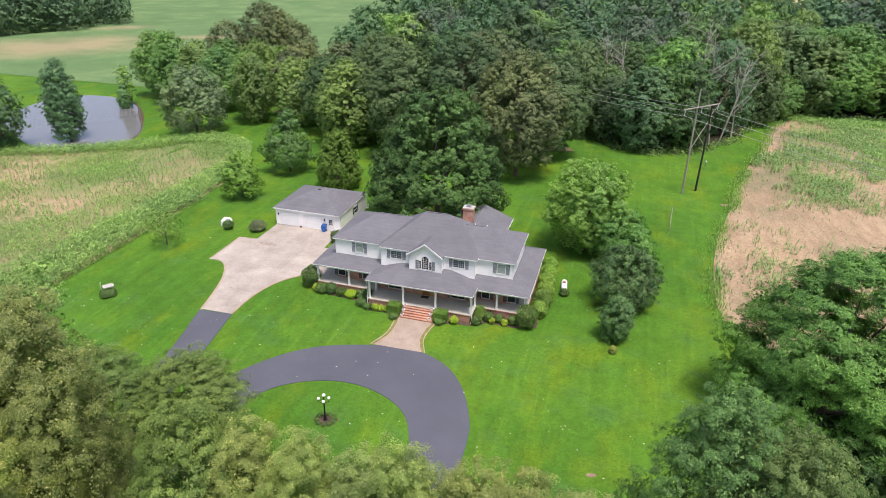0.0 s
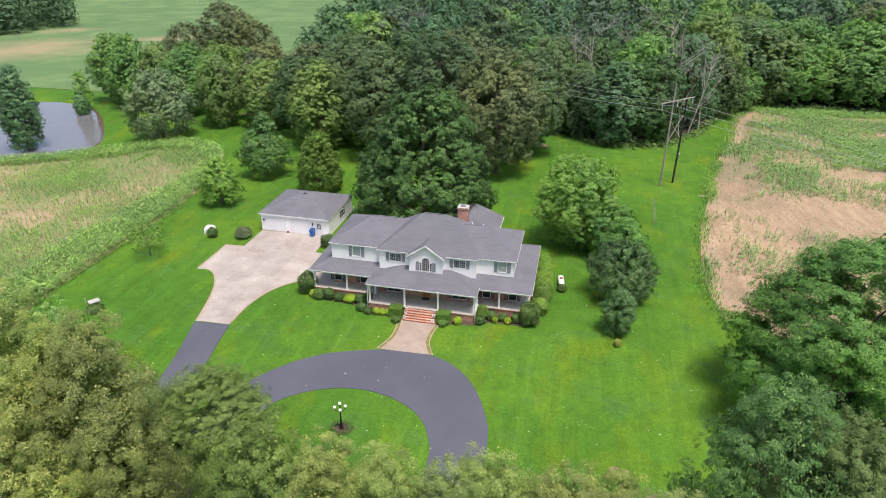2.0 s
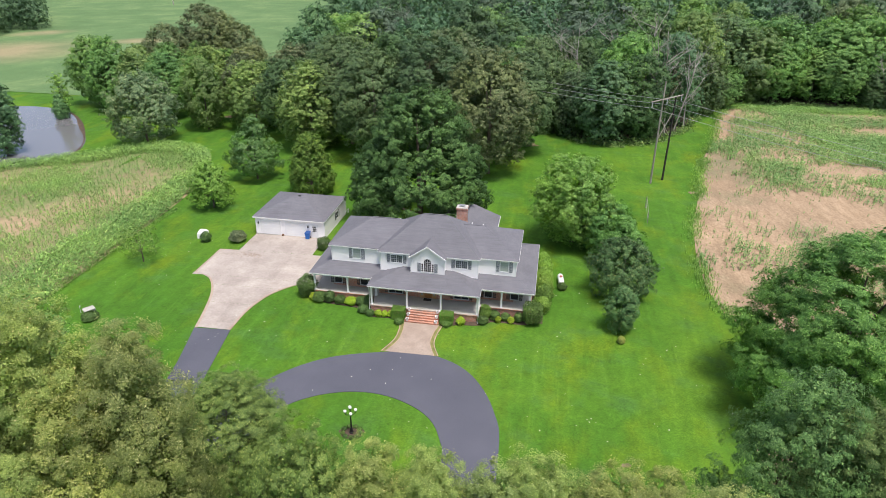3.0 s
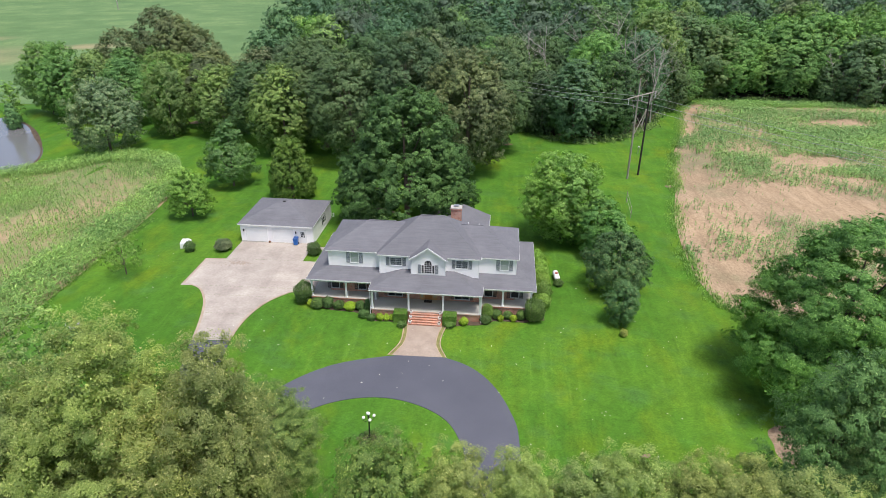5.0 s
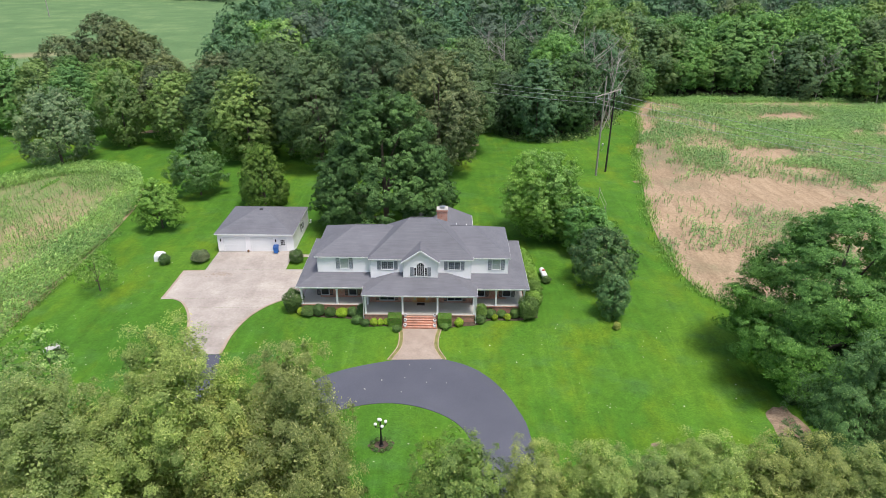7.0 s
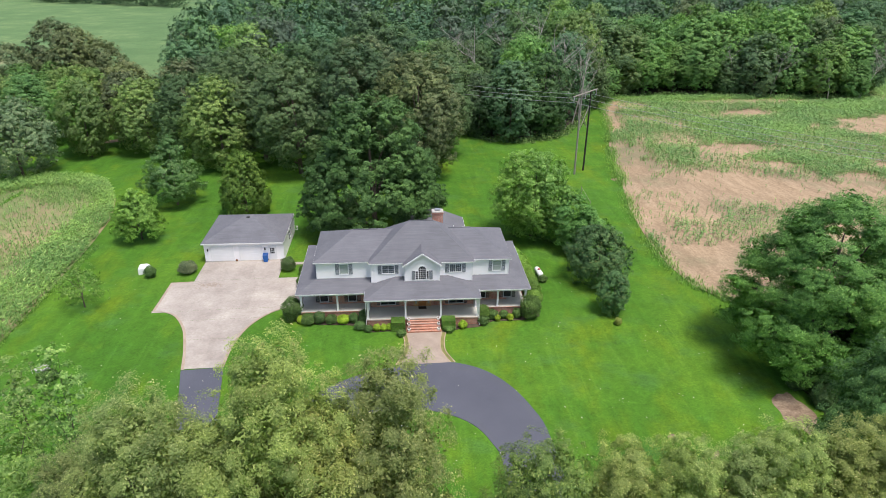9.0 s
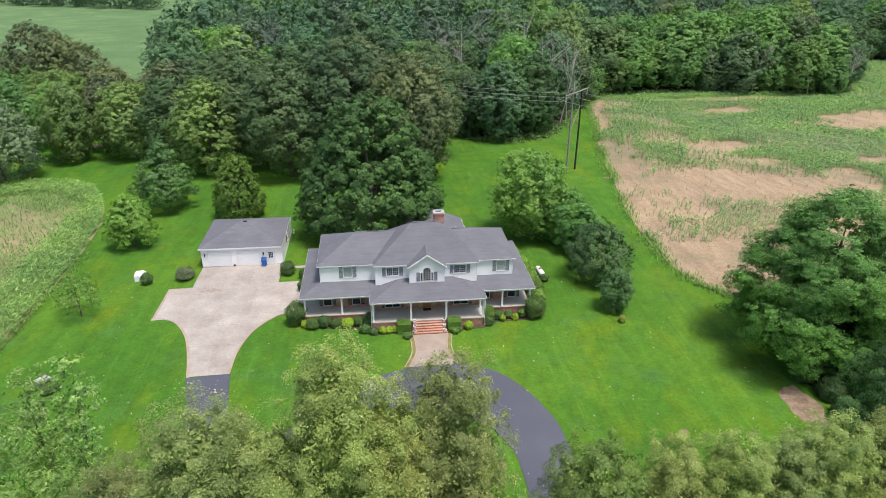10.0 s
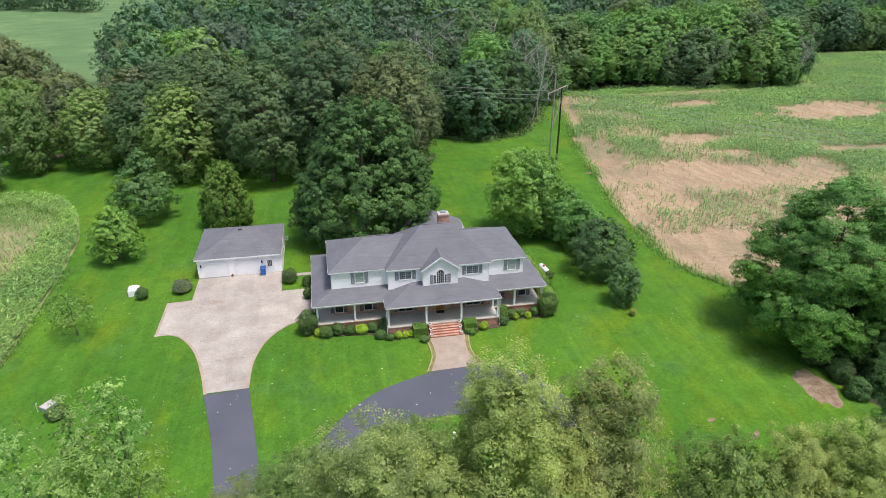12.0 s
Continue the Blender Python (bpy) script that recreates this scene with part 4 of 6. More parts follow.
for r in ((-0.52, -0.42, 0, 1.28), (0.42, 0.52, 0, 1.28), (-0.80, -0.74, 0, 1.1), (0.74, 0.80, 0, 1.1), (-0.80, 0.80, -0.07, 0.02), (-0.80, -0.52, 1.05, 1.12), (0.52, 0.80, 1.05, 1.12)):
    box(bm, r[0], r[1], -0.06, 0.0, r[2], r[3])
part("frame", bm, M["white_paint"], arch)
bm = bmesh.new()
for x in (-0.21, 0.0, 0.21):
    box(bm, x - 0.012, x + 0.012, -0.045, -0.031, 0, 1.62 if x == 0 else 1.58)
for z in (0.26, 0.52, 0.78, 1.04, 1.28):
    box(bm, -0.42, 0.42, -0.045, -0.031, z - 0.012, z + 0.012)
    if z < 1.04:
        box(bm, -0.74, -0.52, -0.045, -0.031, z - 0.012, z + 0.012)
        box(bm, 0.52, 0.74, -0.045, -0.031, z - 0.012, z + 0.012)
part("muntin_grid", bm, M["white_paint"], arch)
for s in (-1, 1):
    bm = boxes((s * 1.02 - 0.20, s * 1.02 - 0.15, -0.05, 0, 0, 1.1), (s * 1.02 + 0.15, s * 1.02 + 0.20, -0.05, 0, 0, 1.1), (s * 1.02 - 0.2, s * 1.02 + 0.2, -0.05, 0, -0.02, 0.05), (s * 1.02 - 0.2, s * 1.02 + 0.2, -0.05, 0, 1.05, 1.12))
    for k in range(12):
        box(bm, s * 1.02 - 0.15, s * 1.02 + 0.15, -0.035, -0.005, 0.07 + 0.082 * k, 0.12 + 0.082 * k)
    part("shutter", bm, M["shutter"], arch, "grey louvred shutter")

# front door with side lights
door = thing("front_door", "", "")
door.parent = house
tagged(door, "orange-brown wooden front door with side lights")
door.matrix_basis = Matrix.Translation((0, 1.05, FLOOR))
part("leaf", boxes((-0.46, 0.46, -0.06, -0.01, 0.02, 2.05), (-0.36, -0.06, -0.075, -0.06, 0.15, 0.85), (0.06, 0.36, -0.075, -0.06, 0.15, 0.85), (-0.36, -0.06, -0.075, -0.06, 1.0, 1.9), (0.06, 0.36, -0.075, -0.06, 1.0, 1.9)), M["door_wood"], door)
part("surround", boxes((-1.03, -0.86, -0.09, 0, 0, 2.2), (0.86, 1.03, -0.09, 0, 0, 2.2), (-0.66, -0.48, -0.09, 0, 0, 2.2), (0.48, 0.66, -0.09, 0, 0, 2.2), (-1.03, 1.03, -0.09, 0, 2.08, 2.2), (-0.95, -0.58, -0.08, 0, 0.0, 0.35), (0.58, 0.95, -0.08, 0, 0.0, 0.35)), M["oak_trim"], door, "light oak door surround")
for x0 in (-0.95, 0.58):
    part("side_light", boxes((x0, x0 + 0.37, -0.05, -0.02, 0.35, 2.08)), M["pale_glass"], door)
bm = bmesh.new()
lathe(bm, [(0.03, 0), (0.035, 0.03), (0.0301, 0.06)], 10, (0.38, -0.10, 1.0))
part("knob", bm, M["grey_metal"], door)
tagged(part("door_mat", boxes((-0.48, 0.48, 0.28, 0.88, FLOOR, FLOOR + 0.015), bevel=0.004), M["mat_fibre"]), "dark fibre door mat on the porch floor", "mat")

# brick front steps
for k in range(5):
    z1 = FLOOR - 0.165 * (k + 1)
    y0 = -1.87 - 0.29 * (k + 1)
    part("step", boxes((-1.86, 1.90, y0, -1.86, z1 - 0.16 if k < 4 else -0.5, z1)), M["step_brick"], house, "salmon brick step")
    part("step_nosing", boxes((-1.87, 1.91, y0 - 0.02, y0 + 0.03, z1 - 0.05, z1 + 0.008)), M["brick"], house)
for run in ((-2.0, -1.86, -3.3, -1.83, -0.5, 0.18), (1.90, 2.04, -3.3, -1.83, -0.5, 0.18),):
    part("step_cheek", boxes(run), M["brick"], house)


def planter(x, y, z):
    p = thing("planter", "square white planter pot standing on the brick steps", "planter", (x, y, z), "planters beside the steps")
    bm = bmesh.new()
    prism(bm, None, [(-0.11, -0.11, 0), (0.11, -0.11, 0), (0.11, 0.11, 0), (-0.11, 0.11, 0)], [(-0.15, -0.15, 0.26), (0.15, -0.15, 0.26), (0.15, 0.15, 0.26), (-0.15, 0.15, 0.26)])
    box(bm, -0.17, 0.17, -0.17, -0.13, 0.24, 0.32)
    box(bm, -0.17, 0.17, 0.13, 0.17, 0.24, 0.32)
    box(bm, -0.17, -0.13, -0.13, 0.13, 0.24, 0.32)
    box(bm, 0.13, 0.17, -0.13, 0.13, 0.24, 0.32)
    part("pot", bm, M["white_paint"], p)
    part("soil", boxes((-0.125, 0.125, -0.125, 0.125, 0.262, 0.285)), M["mulch"], p)
    return p


for s in (-1.70, 1.74):
    for k in (0, 2, 4):
        planter(s, -1.87 - 0.29 * (k + 1) + 0.16, FLOOR - 0.165 * (k + 1))

# ---- the garage ----
garage = thing("garage", "detached white-sided two-door garage with a grey hip roof", "garage", (-24.45, 17.15, -0.25))
part("wall", boxes((-5.5, 5.5, 0, 10.1, -0.8, 2.85)), M["siding"], garage, "white lap siding")
roof_faces([[tuple(Vector(p) - Vector((-24.45, 17.15, -0.25))) for p in f] for f in hip(-30.2, -18.84, 16.86, 27.45, 2.62, -24.9, -24.0, 22.1, 4.62)], "roof", 0.13, garage)
fascia([((-5.75, -0.29), (5.61, -0.29)), ((5.61, -0.29), (5.61, 10.3)), ((5.61, 10.3), (-5.75, 10.3)), ((-5.75, 10.3), (-5.75, -0.29))], 2.66, 2.84, 0.02, "fascia", garage)
part("soffit", boxes((-5.7, 5.56, -0.25, 0.0, 2.67, 2.69), (5.5, 5.56, 0, 10.2, 2.67, 2.69)), M["white_paint"], garage)
part("footing", boxes((-5.54, 5.54, -0.04, 10.14, -0.8, 0.06)), M["grey_concrete"], garage)
for x0, x1 in ((-4.55, -1.55), (-0.6, 2.42)):
    gd = part("overhead_door", boxes((x0, x1, -0.03, 0.0, 0.03, 2.16)), M["door_white"], garage, "white sectional overhead door")
    for k in range(4):
        part("panel", boxes((x0 + 0.03, x1 - 0.03, -0.05, -0.03, 0.05 + 0.53 * k, 0.55 + 0.53 * k), bevel=0.008), M["door_white"], gd)
    part("casing", boxes((x0 - 0.12, x0, -0.07, 0.0, 0.03, 2.28), (x1, x1 + 0.12, -0.07, 0.0, 0.03, 2.28), (x0, x1, -0.07, 0.0, 2.16, 2.28)), M["white_paint"], gd)
sd = part("side_door", boxes((3.45, 4.40, -0.05, 0.0, 0.05, 2.10)), M["door_white"], garage, "white door with a nine-light window")
part("pane", boxes((3.62, 4.23, -0.065, -0.05, 1.05, 1.92)), M["glass"], sd)
bm = bmesh.new()
for x in (3.60, 3.815, 4.02, 4.22):
    box(bm, x - 0.012, x + 0.022, -0.08, -0.05, 1.02, 1.95)
for z in (1.03, 1.33, 1.63, 1.93):
    box(bm, 3.59, 4.25, -0.08, -0.05, z - 0.015, z + 0.015)
part("muntin_grid", bm, M["white_paint"], sd)
part("casing", boxes((3.35, 3.45, -0.06, 0, 0.03, 2.2), (4.40, 4.50, -0.06, 0, 0.03, 2.2), (3.45, 4.40, -0.06, 0, 2.10, 2.2)), M["white_paint"], sd)
bm = bmesh.new()
lathe(bm, [(0.03, 0), (0.035, 0.03), (0.03, 0.06)], 10, (3.53, -0.10, 0.98))
part("knob", bm, M["black_metal"], sd)
for x in (-5.0, 2.92):
    bm = boxes((x - 0.05, x + 0.05, -0.03, 0, 1.65, 1.95))
    lathe(bm, [(0.05, 1.60), (0.09, 1.64), (0.09, 1.90), (0.03, 2.02)], 8, (x, -0.12, 0))
    part("wall_lantern", bm, M["black_metal"], garage)
gw = part("side_window", boxes((5.5, 5.53, 5.2, 6.3, 1.05, 2.1)), M["glass"], garage, "dark side window with shutters")
part("frame", boxes((5.5, 5.56, 5.12, 5.2, 1.0, 2.15), (5.5, 5.56, 6.3, 6.38, 1.0, 2.15), (5.5, 5.56, 5.2, 6.3, 2.1, 2.17), (5.5, 5.58, 5.1, 6.4, 0.97, 1.05), (5.5, 5.55, 5.2, 6.3, 1.55, 1.60)), M["white_paint"], gw)
part("shutter", boxes((5.5, 5.55, 4.75, 5.1, 1.0, 2.15)), M["dark_shutter"], gw)
part("shutter", boxes((5.5, 5.55, 6.4, 6.75, 1.0, 2.15)), M["dark_shutter"], gw)
bm = bmesh.new()
tube(bm, [(5.62, 10.2, 2.7), (5.58, 10.1, 2.4), (5.58, 10.1, 0.3), (5.9, 10.1, 0.15)], [0.05] * 4, 6)
part("downspout", bm, M["white_paint"], garage)
bm = boxes((-0.25, 0.25, 4.5, 4.95, 4.66, 4.80), bevel=0.03)
part("roof_vent", bm, M["black_metal"], garage, "dark roof vent")
bm = bmesh.new()
lathe(bm, [(0.10, 0), (0.12, 0.5), (0.16, 0.52), (0.15, 0.62), (0.05, 0.70)], 10, (5.95, 10.0, 0.2))
part("utility_meter", bm, M["white_paint"], garage)

# things by the garage
cart = thing("trash_cart", "blue plastic wheeled trash cart with a dark lid", "trash cart", pose(-21.45, 16.55, -0.14, 0, 0, 4))
bm = bmesh.new()
prism(bm, None, [(-0.27, -0.30, 0.05), (0.27, -0.30, 0.05), (0.27, 0.24, 0.05), (-0.27, 0.24, 0.05)], [(-0.34, -0.40, 1.02), (0.34, -0.40, 1.02), (0.34, 0.36, 1.02), (-0.34, 0.36, 1.02)])
box(bm, -0.36, 0.36, -0.42, 0.38, 0.96, 1.03)
part("body", bm, M["bin_blue"], cart)
bm = bmesh.new()
prism(bm, None, [(-0.36, -0.43, 1.03), (0.36, -0.43, 1.03), (0.36, 0.40, 1.05), (-0.36, 0.40, 1.05)], [(-0.30, -0.36, 1.09), (0.30, -0.36, 1.09), (0.30, 0.36, 1.15), (-0.30, 0.36, 1.15)])
part("lid", bm, M["bin_lid"], cart)
bm = bmesh.new()
tube(bm, [(-0.28, 0.45, 1.0), (0.28, 0.45, 1.0)], [0.02, 0.02], 6)
part("handle", bm, M["bin_lid"], cart)
for s in (-0.30, 0.30):
    bm = bmesh.new()
    tube(bm, [(s - 0.03, 0.26, 0.13), (s + 0.03, 0.26, 0.13)], [0.13, 0.13], 14)
    part("wheel", bm, M["black_metal"], cart)
bm = bmesh.new()
bmesh.ops.create_uvsphere(bm, u_segments=16, v_segments=10, radius=0.17, matrix=Matrix.Translation((0, 0, 0.17)))
tagged(part("play_ball", bm, M["ball_skin"], None, smooth=True), "worn brown ball lying before the garage doors", "ball").location = (-25.55, 16.8, -0.19)


def propane_tank(x, y, turn):
    t = thing("propane_tank", "white horizontal propane tank with a reddish lid on the lawn", "tank", pose(*on_ground(x, y), 0, 0, turn))
    bm = bmesh.new()
    prof = [(-1.20, 0.02), (-1.15, 0.18), (-1.02, 0.32), (-0.85, 0.38), (0.85, 0.38), (1.02, 0.32), (1.15, 0.18), (1.20, 0.02)]
    rings = [[bm.verts.new((r * math.cos(2 * math.pi * k / 20), yy, 0.62 + r * math.sin(2 * math.pi * k / 20))) for k in range(20)] for yy, r in prof]
    for p, q in zip(rings, rings[1:]):
        for k in range(20):
            bm.faces.new((p[k], q[k], q[(k + 1) % 20], p[(k + 1) % 20]))
    bm.faces.new(rings[0])
    bm.faces.new(rings[-1][::-1])
    part("shell", bm, M["white_paint"], t, smooth=True)
    bm = bmesh.new()
    lathe(bm, [(0.20, 0.96), (0.20, 1.08), (0.15, 1.16), (0.05, 1.19)], 16)
    part("lid", bm, M["red_lid"], t, "faded red valve lid")
    for yy in (-0.7, 0.7):
        part("cradle", boxes((-0.28, 0.28, yy - 0.06, yy + 0.06, -0.1, 0.30)), M["grey_concrete"], t)
    return t


propane_tank(16.1, 9.8, 6)

well = thing("well_cover", "white faceted plastic cover standing on the lawn", "cover", pose(*on_ground(-37.7, 15.1), 0, 0, 12) @ Matrix.Scale(0.78, 4))
bm = bmesh.new()
for lo, hi in (((0.95, 0.75, -0.1), (0.92, 0.72, 1.05)), ((0.92, 0.72, 1.05), (0.55, 0.40, 1.50))):
    prism(bm, None, [(-lo[0], -lo[1], lo[2]), (lo[0], -lo[1], lo[2]), (lo[0], lo[1], lo[2]), (-lo[0], lo[1], lo[2])], [(-hi[0], -hi[1], hi[2]), (hi[0], -hi[1], hi[2]), (hi[0], hi[1], hi[2]), (-hi[0], hi[1], hi[2])])
part("shell", bm, M["white_paint"], well)
for s in (-0.4, 0.0, 0.4):
    part("rib", boxes((s - 0.03, s + 0.03, -0.975 + 0.2, -0.74, 0, 1.0)), M["white_paint"], well)

vault = thing("utility_vault", "low grey concrete utility box with a pale lid on the lawn", "utility box", pose(*on_ground(-40.7, -7.2), 0, 0, 55) @ Matrix.Scale(0.78, 4))
part("body", boxes((-0.75, 0.75, -0.55, 0.55, -0.2, 0.55), bevel=0.03), M["grey_concrete"], vault)
part("lid", boxes((-0.82, 0.82, -0.62, 0.62, 0.55, 0.66), bevel=0.02), M["porch_floor"], vault, "pale grey lid")
bm = bmesh.new()
tube(bm, [(-1.0, 0.8, -0.2), (-1.0, 0.8, 1.1), (-0.9, 0.7, 1.2)], [0.05, 0.05, 0.05], 8)
part("vent_pipe", bm, M["white_paint"], vault)

# globe lamp on the lawn island
lamp = thing("lamp_post", "black lamp post with five white globes", "lamp post", on_ground(-2.75, -21.9))
bm = bmesh.new()
lathe(bm, [(0.22, -0.1), (0.22, 0.10), (0.15, 0.14), (0.13, 0.50), (0.08, 0.58), (0.06, 2.10), (0.09, 2.14), (0.05, 2.22), (0.05, 2.75), (0.10, 2.80)], 16)
part("post", bm, M["black_metal"], lamp)
for k in range(4):
    bm = bmesh.new()
    a = k * math.pi / 2 + 0.4
    c, s = math.cos(a), math.sin(a)
    tube(bm, [(0, 0, 2.2), (0.25 * c, 0.25 * s, 2.12), (0.46 * c, 0.46 * s, 2.25), (0.48 * c, 0.48 * s, 2.42)], [0.03] * 4, 6)
    lathe(bm, [(0.05, 2.38), (0.10, 2.46)], 10, (0.48 * c, 0.48 * s, 0))
    part("arm", bm, M["black_metal"], lamp)
for k in range(5):
    a = k * math.pi / 2 + 0.4
    bm = bmesh.new()
    p = (0, 0, 2.97) if k == 4 else (0.48 * math.cos(a), 0.48 * math.sin(a), 2.62)
    bmesh.ops.create_uvsphere(bm, u_segments=18, v_segments=12, radius=0.15, matrix=Matrix.Translation(p))
    part("globe", bm, M["globe"], lamp, "white globe shade", smooth=True)

# power poles, cross-arm and wires
PA, PB = Vector(on_ground(32.7, 54.6)), Vector(on_ground(35.2, 57.2))
poles = thing("utility_pole", "weathered grey wooden utility pole with a long cross-arm", "utility pole", tuple(PA))
bm = bmesh.new()
tube(bm, [(0, 0, -0.5), (-0.15, -0.35, 9), (-0.3, -0.8, 19.4)], [0.20, 0.17, 0.12], 10)
part("shaft", bm, M["pole_wood"], poles)
bm = bmesh.new()
tube(bm, [(-2.6, -3.4, 16.2), (3.6, 2.4, 16.5)], [0.11, 0.11], 6)
part("cross_arm", bm, M["pole_wood"], poles)
bm = bmesh.new()
tube(bm, [(-0.1, -0.2, 8.6), (2.2, 2.1, 13.2)], [0.07, 0.07], 6)
tube(bm, [(-0.2, -0.3, 12.6), (2.2, 2.1, 9.0)], [0.07, 0.07], 6)
part("cross_brace", bm, M["pole_wood"], poles)
for u in (0.04, 0.5, 0.96):
    bm = bmesh.new()
    p = Vector((-2.6, -3.4, 16.2)).lerp(Vector((3.6, 2.4, 16.5)), u)
    lathe(bm, [(0.04, -1.1), (0.11, -1.05), (0.05, -0.95), (0.11, -0.75), (0.05, -0.65), (0.11, -0.4), (0.04, -0.1)], 10, tuple(p))
    part("insulator", bm, M["grey_metal"], poles)
tarred = thing("utility_pole", "black tarred wooden pole beside the grey one", "utility pole", tuple(PB))
bm = bmesh.new()
tube(bm, [(0, 0, -0.5), (0.0, -0.1, 8), (-0.1, -0.2, 16.2)], [0.20, 0.17, 0.13], 10)
part("shaft", bm, M["pole_tarred"], tarred)
bm = bmesh.new()
lathe(bm, [(0.06, 0), (0.06, 1.2), (0.22, 1.25), (0.22, 1.65), (0.1, 1.75)], 12)
meter = part("meter_post", bm, M["grey_metal"], None)
meter.location = on_ground(38.0, 73.0)
tagged(meter, "small grey meter post on the grass near the woods", "meter post")


def wire(p, q, sag, name="power_line"):
    bm = bmesh.new()
    pts = [Vector(p).lerp(Vector(q), u) - Vector((0, 0, sag * 4 * u * (1 - u))) for u in np.linspace(0, 1, 25)]
    tube(bm, pts, [0.028] * 25, 4)
    return tagged(part(name, bm, M["cable"]), "thin grey overhead power line hung from the pole", "power line", "power lines")


for u in (0.04, 0.5, 0.96):
    p = PA + Vector((-2.6, -3.4, 15.1)).lerp(Vector((3.6, 2.4, 15.4)), u)
    wire(p, p + Vector((-64, 62, -1.5)), 2.0)
    wire(p, p + Vector((110, -62, -1.5)), 3.5)

far_pole = thing("utility_pole", "pale distant utility pole in the far field", "utility pole", on_ground(-262.0, 384.0))
bm = bmesh.new()
tube(bm, [(0, 0, -0.5), (0, 0, 14)], [0.32, 0.26], 8)
part("shaft", bm, M["dead_wood"], far_pole)

# fallen garden frame behind the shrubs
frame_thing = thing("garden_trellis", "leaning grey wooden garden trellis on the grass", "trellis", on_ground(29.8, 37.5))
for k in range(2):
    bm = bmesh.new()
    tube(bm, [(0.5 * k, -4.0 + 7.4 * k, -0.1), (0.5 * k, -4.0 + 7.4 * k, 2.0)], [0.05, 0.05], 6)
    part("post", bm, M["pole_wood"], frame_thing)
for z in (0.8, 1.8):
    bm = bmesh.new()
    tube(bm, [(0, -4.0, z), (0.5, 3.4, z)], [0.03, 0.03], 6)
    part("rail", bm, M["pole_wood"], frame_thing)

# ---- plants ----
def unit(v):
    return v / np.maximum(np.linalg.norm(v, axis=-1, keepdims=True), 1e-9)


def leaves_at(rng, at, normal, size, aspect=0.75, droop=0.3, jitter=0.35):
    """Pointed three-cornered leaf sprays at the places given, facing along the normals."""
    n = len(at)
    axis = unit(np.cross(normal, rng.normal(size=(n, 3))))
    axis[:, 2] -= droop
    axis = unit(axis)
    side = unit(np.cross(normal, axis))
    length = size * (1 + jitter * rng.uniform(-1, 1, (n, 1)))
    half = length * aspect * 0.5
    foot = at - axis * length * 0.42
    return np.stack([foot - side * half, foot + side * half, at + axis * length * 0.58], 1)


PROFILE = {
    "round": lambda u: np.sqrt(np.clip(1 - (2 * u - 0.9) ** 2 / 1.21, 0.02, 1)),
    "oval": lambda u: np.clip(np.sin(np.pi * np.clip(u * 0.9 + 0.08, 0, 1)), 0.05, 1) ** 0.7,
    "egg": lambda u: np.clip(np.minimum(0.80 + 1.2 * u, 1.02 - 0.9 * np.clip(u - 0.25, 0, 1) ** 1.35), 0.14, 1),
    "spread": lambda u: np.clip(1.05 - np.abs(u - 0.35) ** 1.5 * 1.5, 0.25, 1),
    "dome": lambda u: np.clip(1.0 - 0.88 * u**2.0, 0.14, 1) * np.clip(0.80 + u * 1.3, 0, 1),
    "column": lambda u: np.clip(np.sin(np.pi * np.clip(u * 0.8 + 0.18, 0, 1)), 0.1, 1) ** 0.5,
    "bullet": lambda u: np.clip(1.15 * (1 - u) ** 0.42, 0.22, 1),
    "spire": lambda u: np.clip(np.where(u > 0.88, 0.26, 1.08 * (1 - u) ** 0.44), 0.14, 1),
}


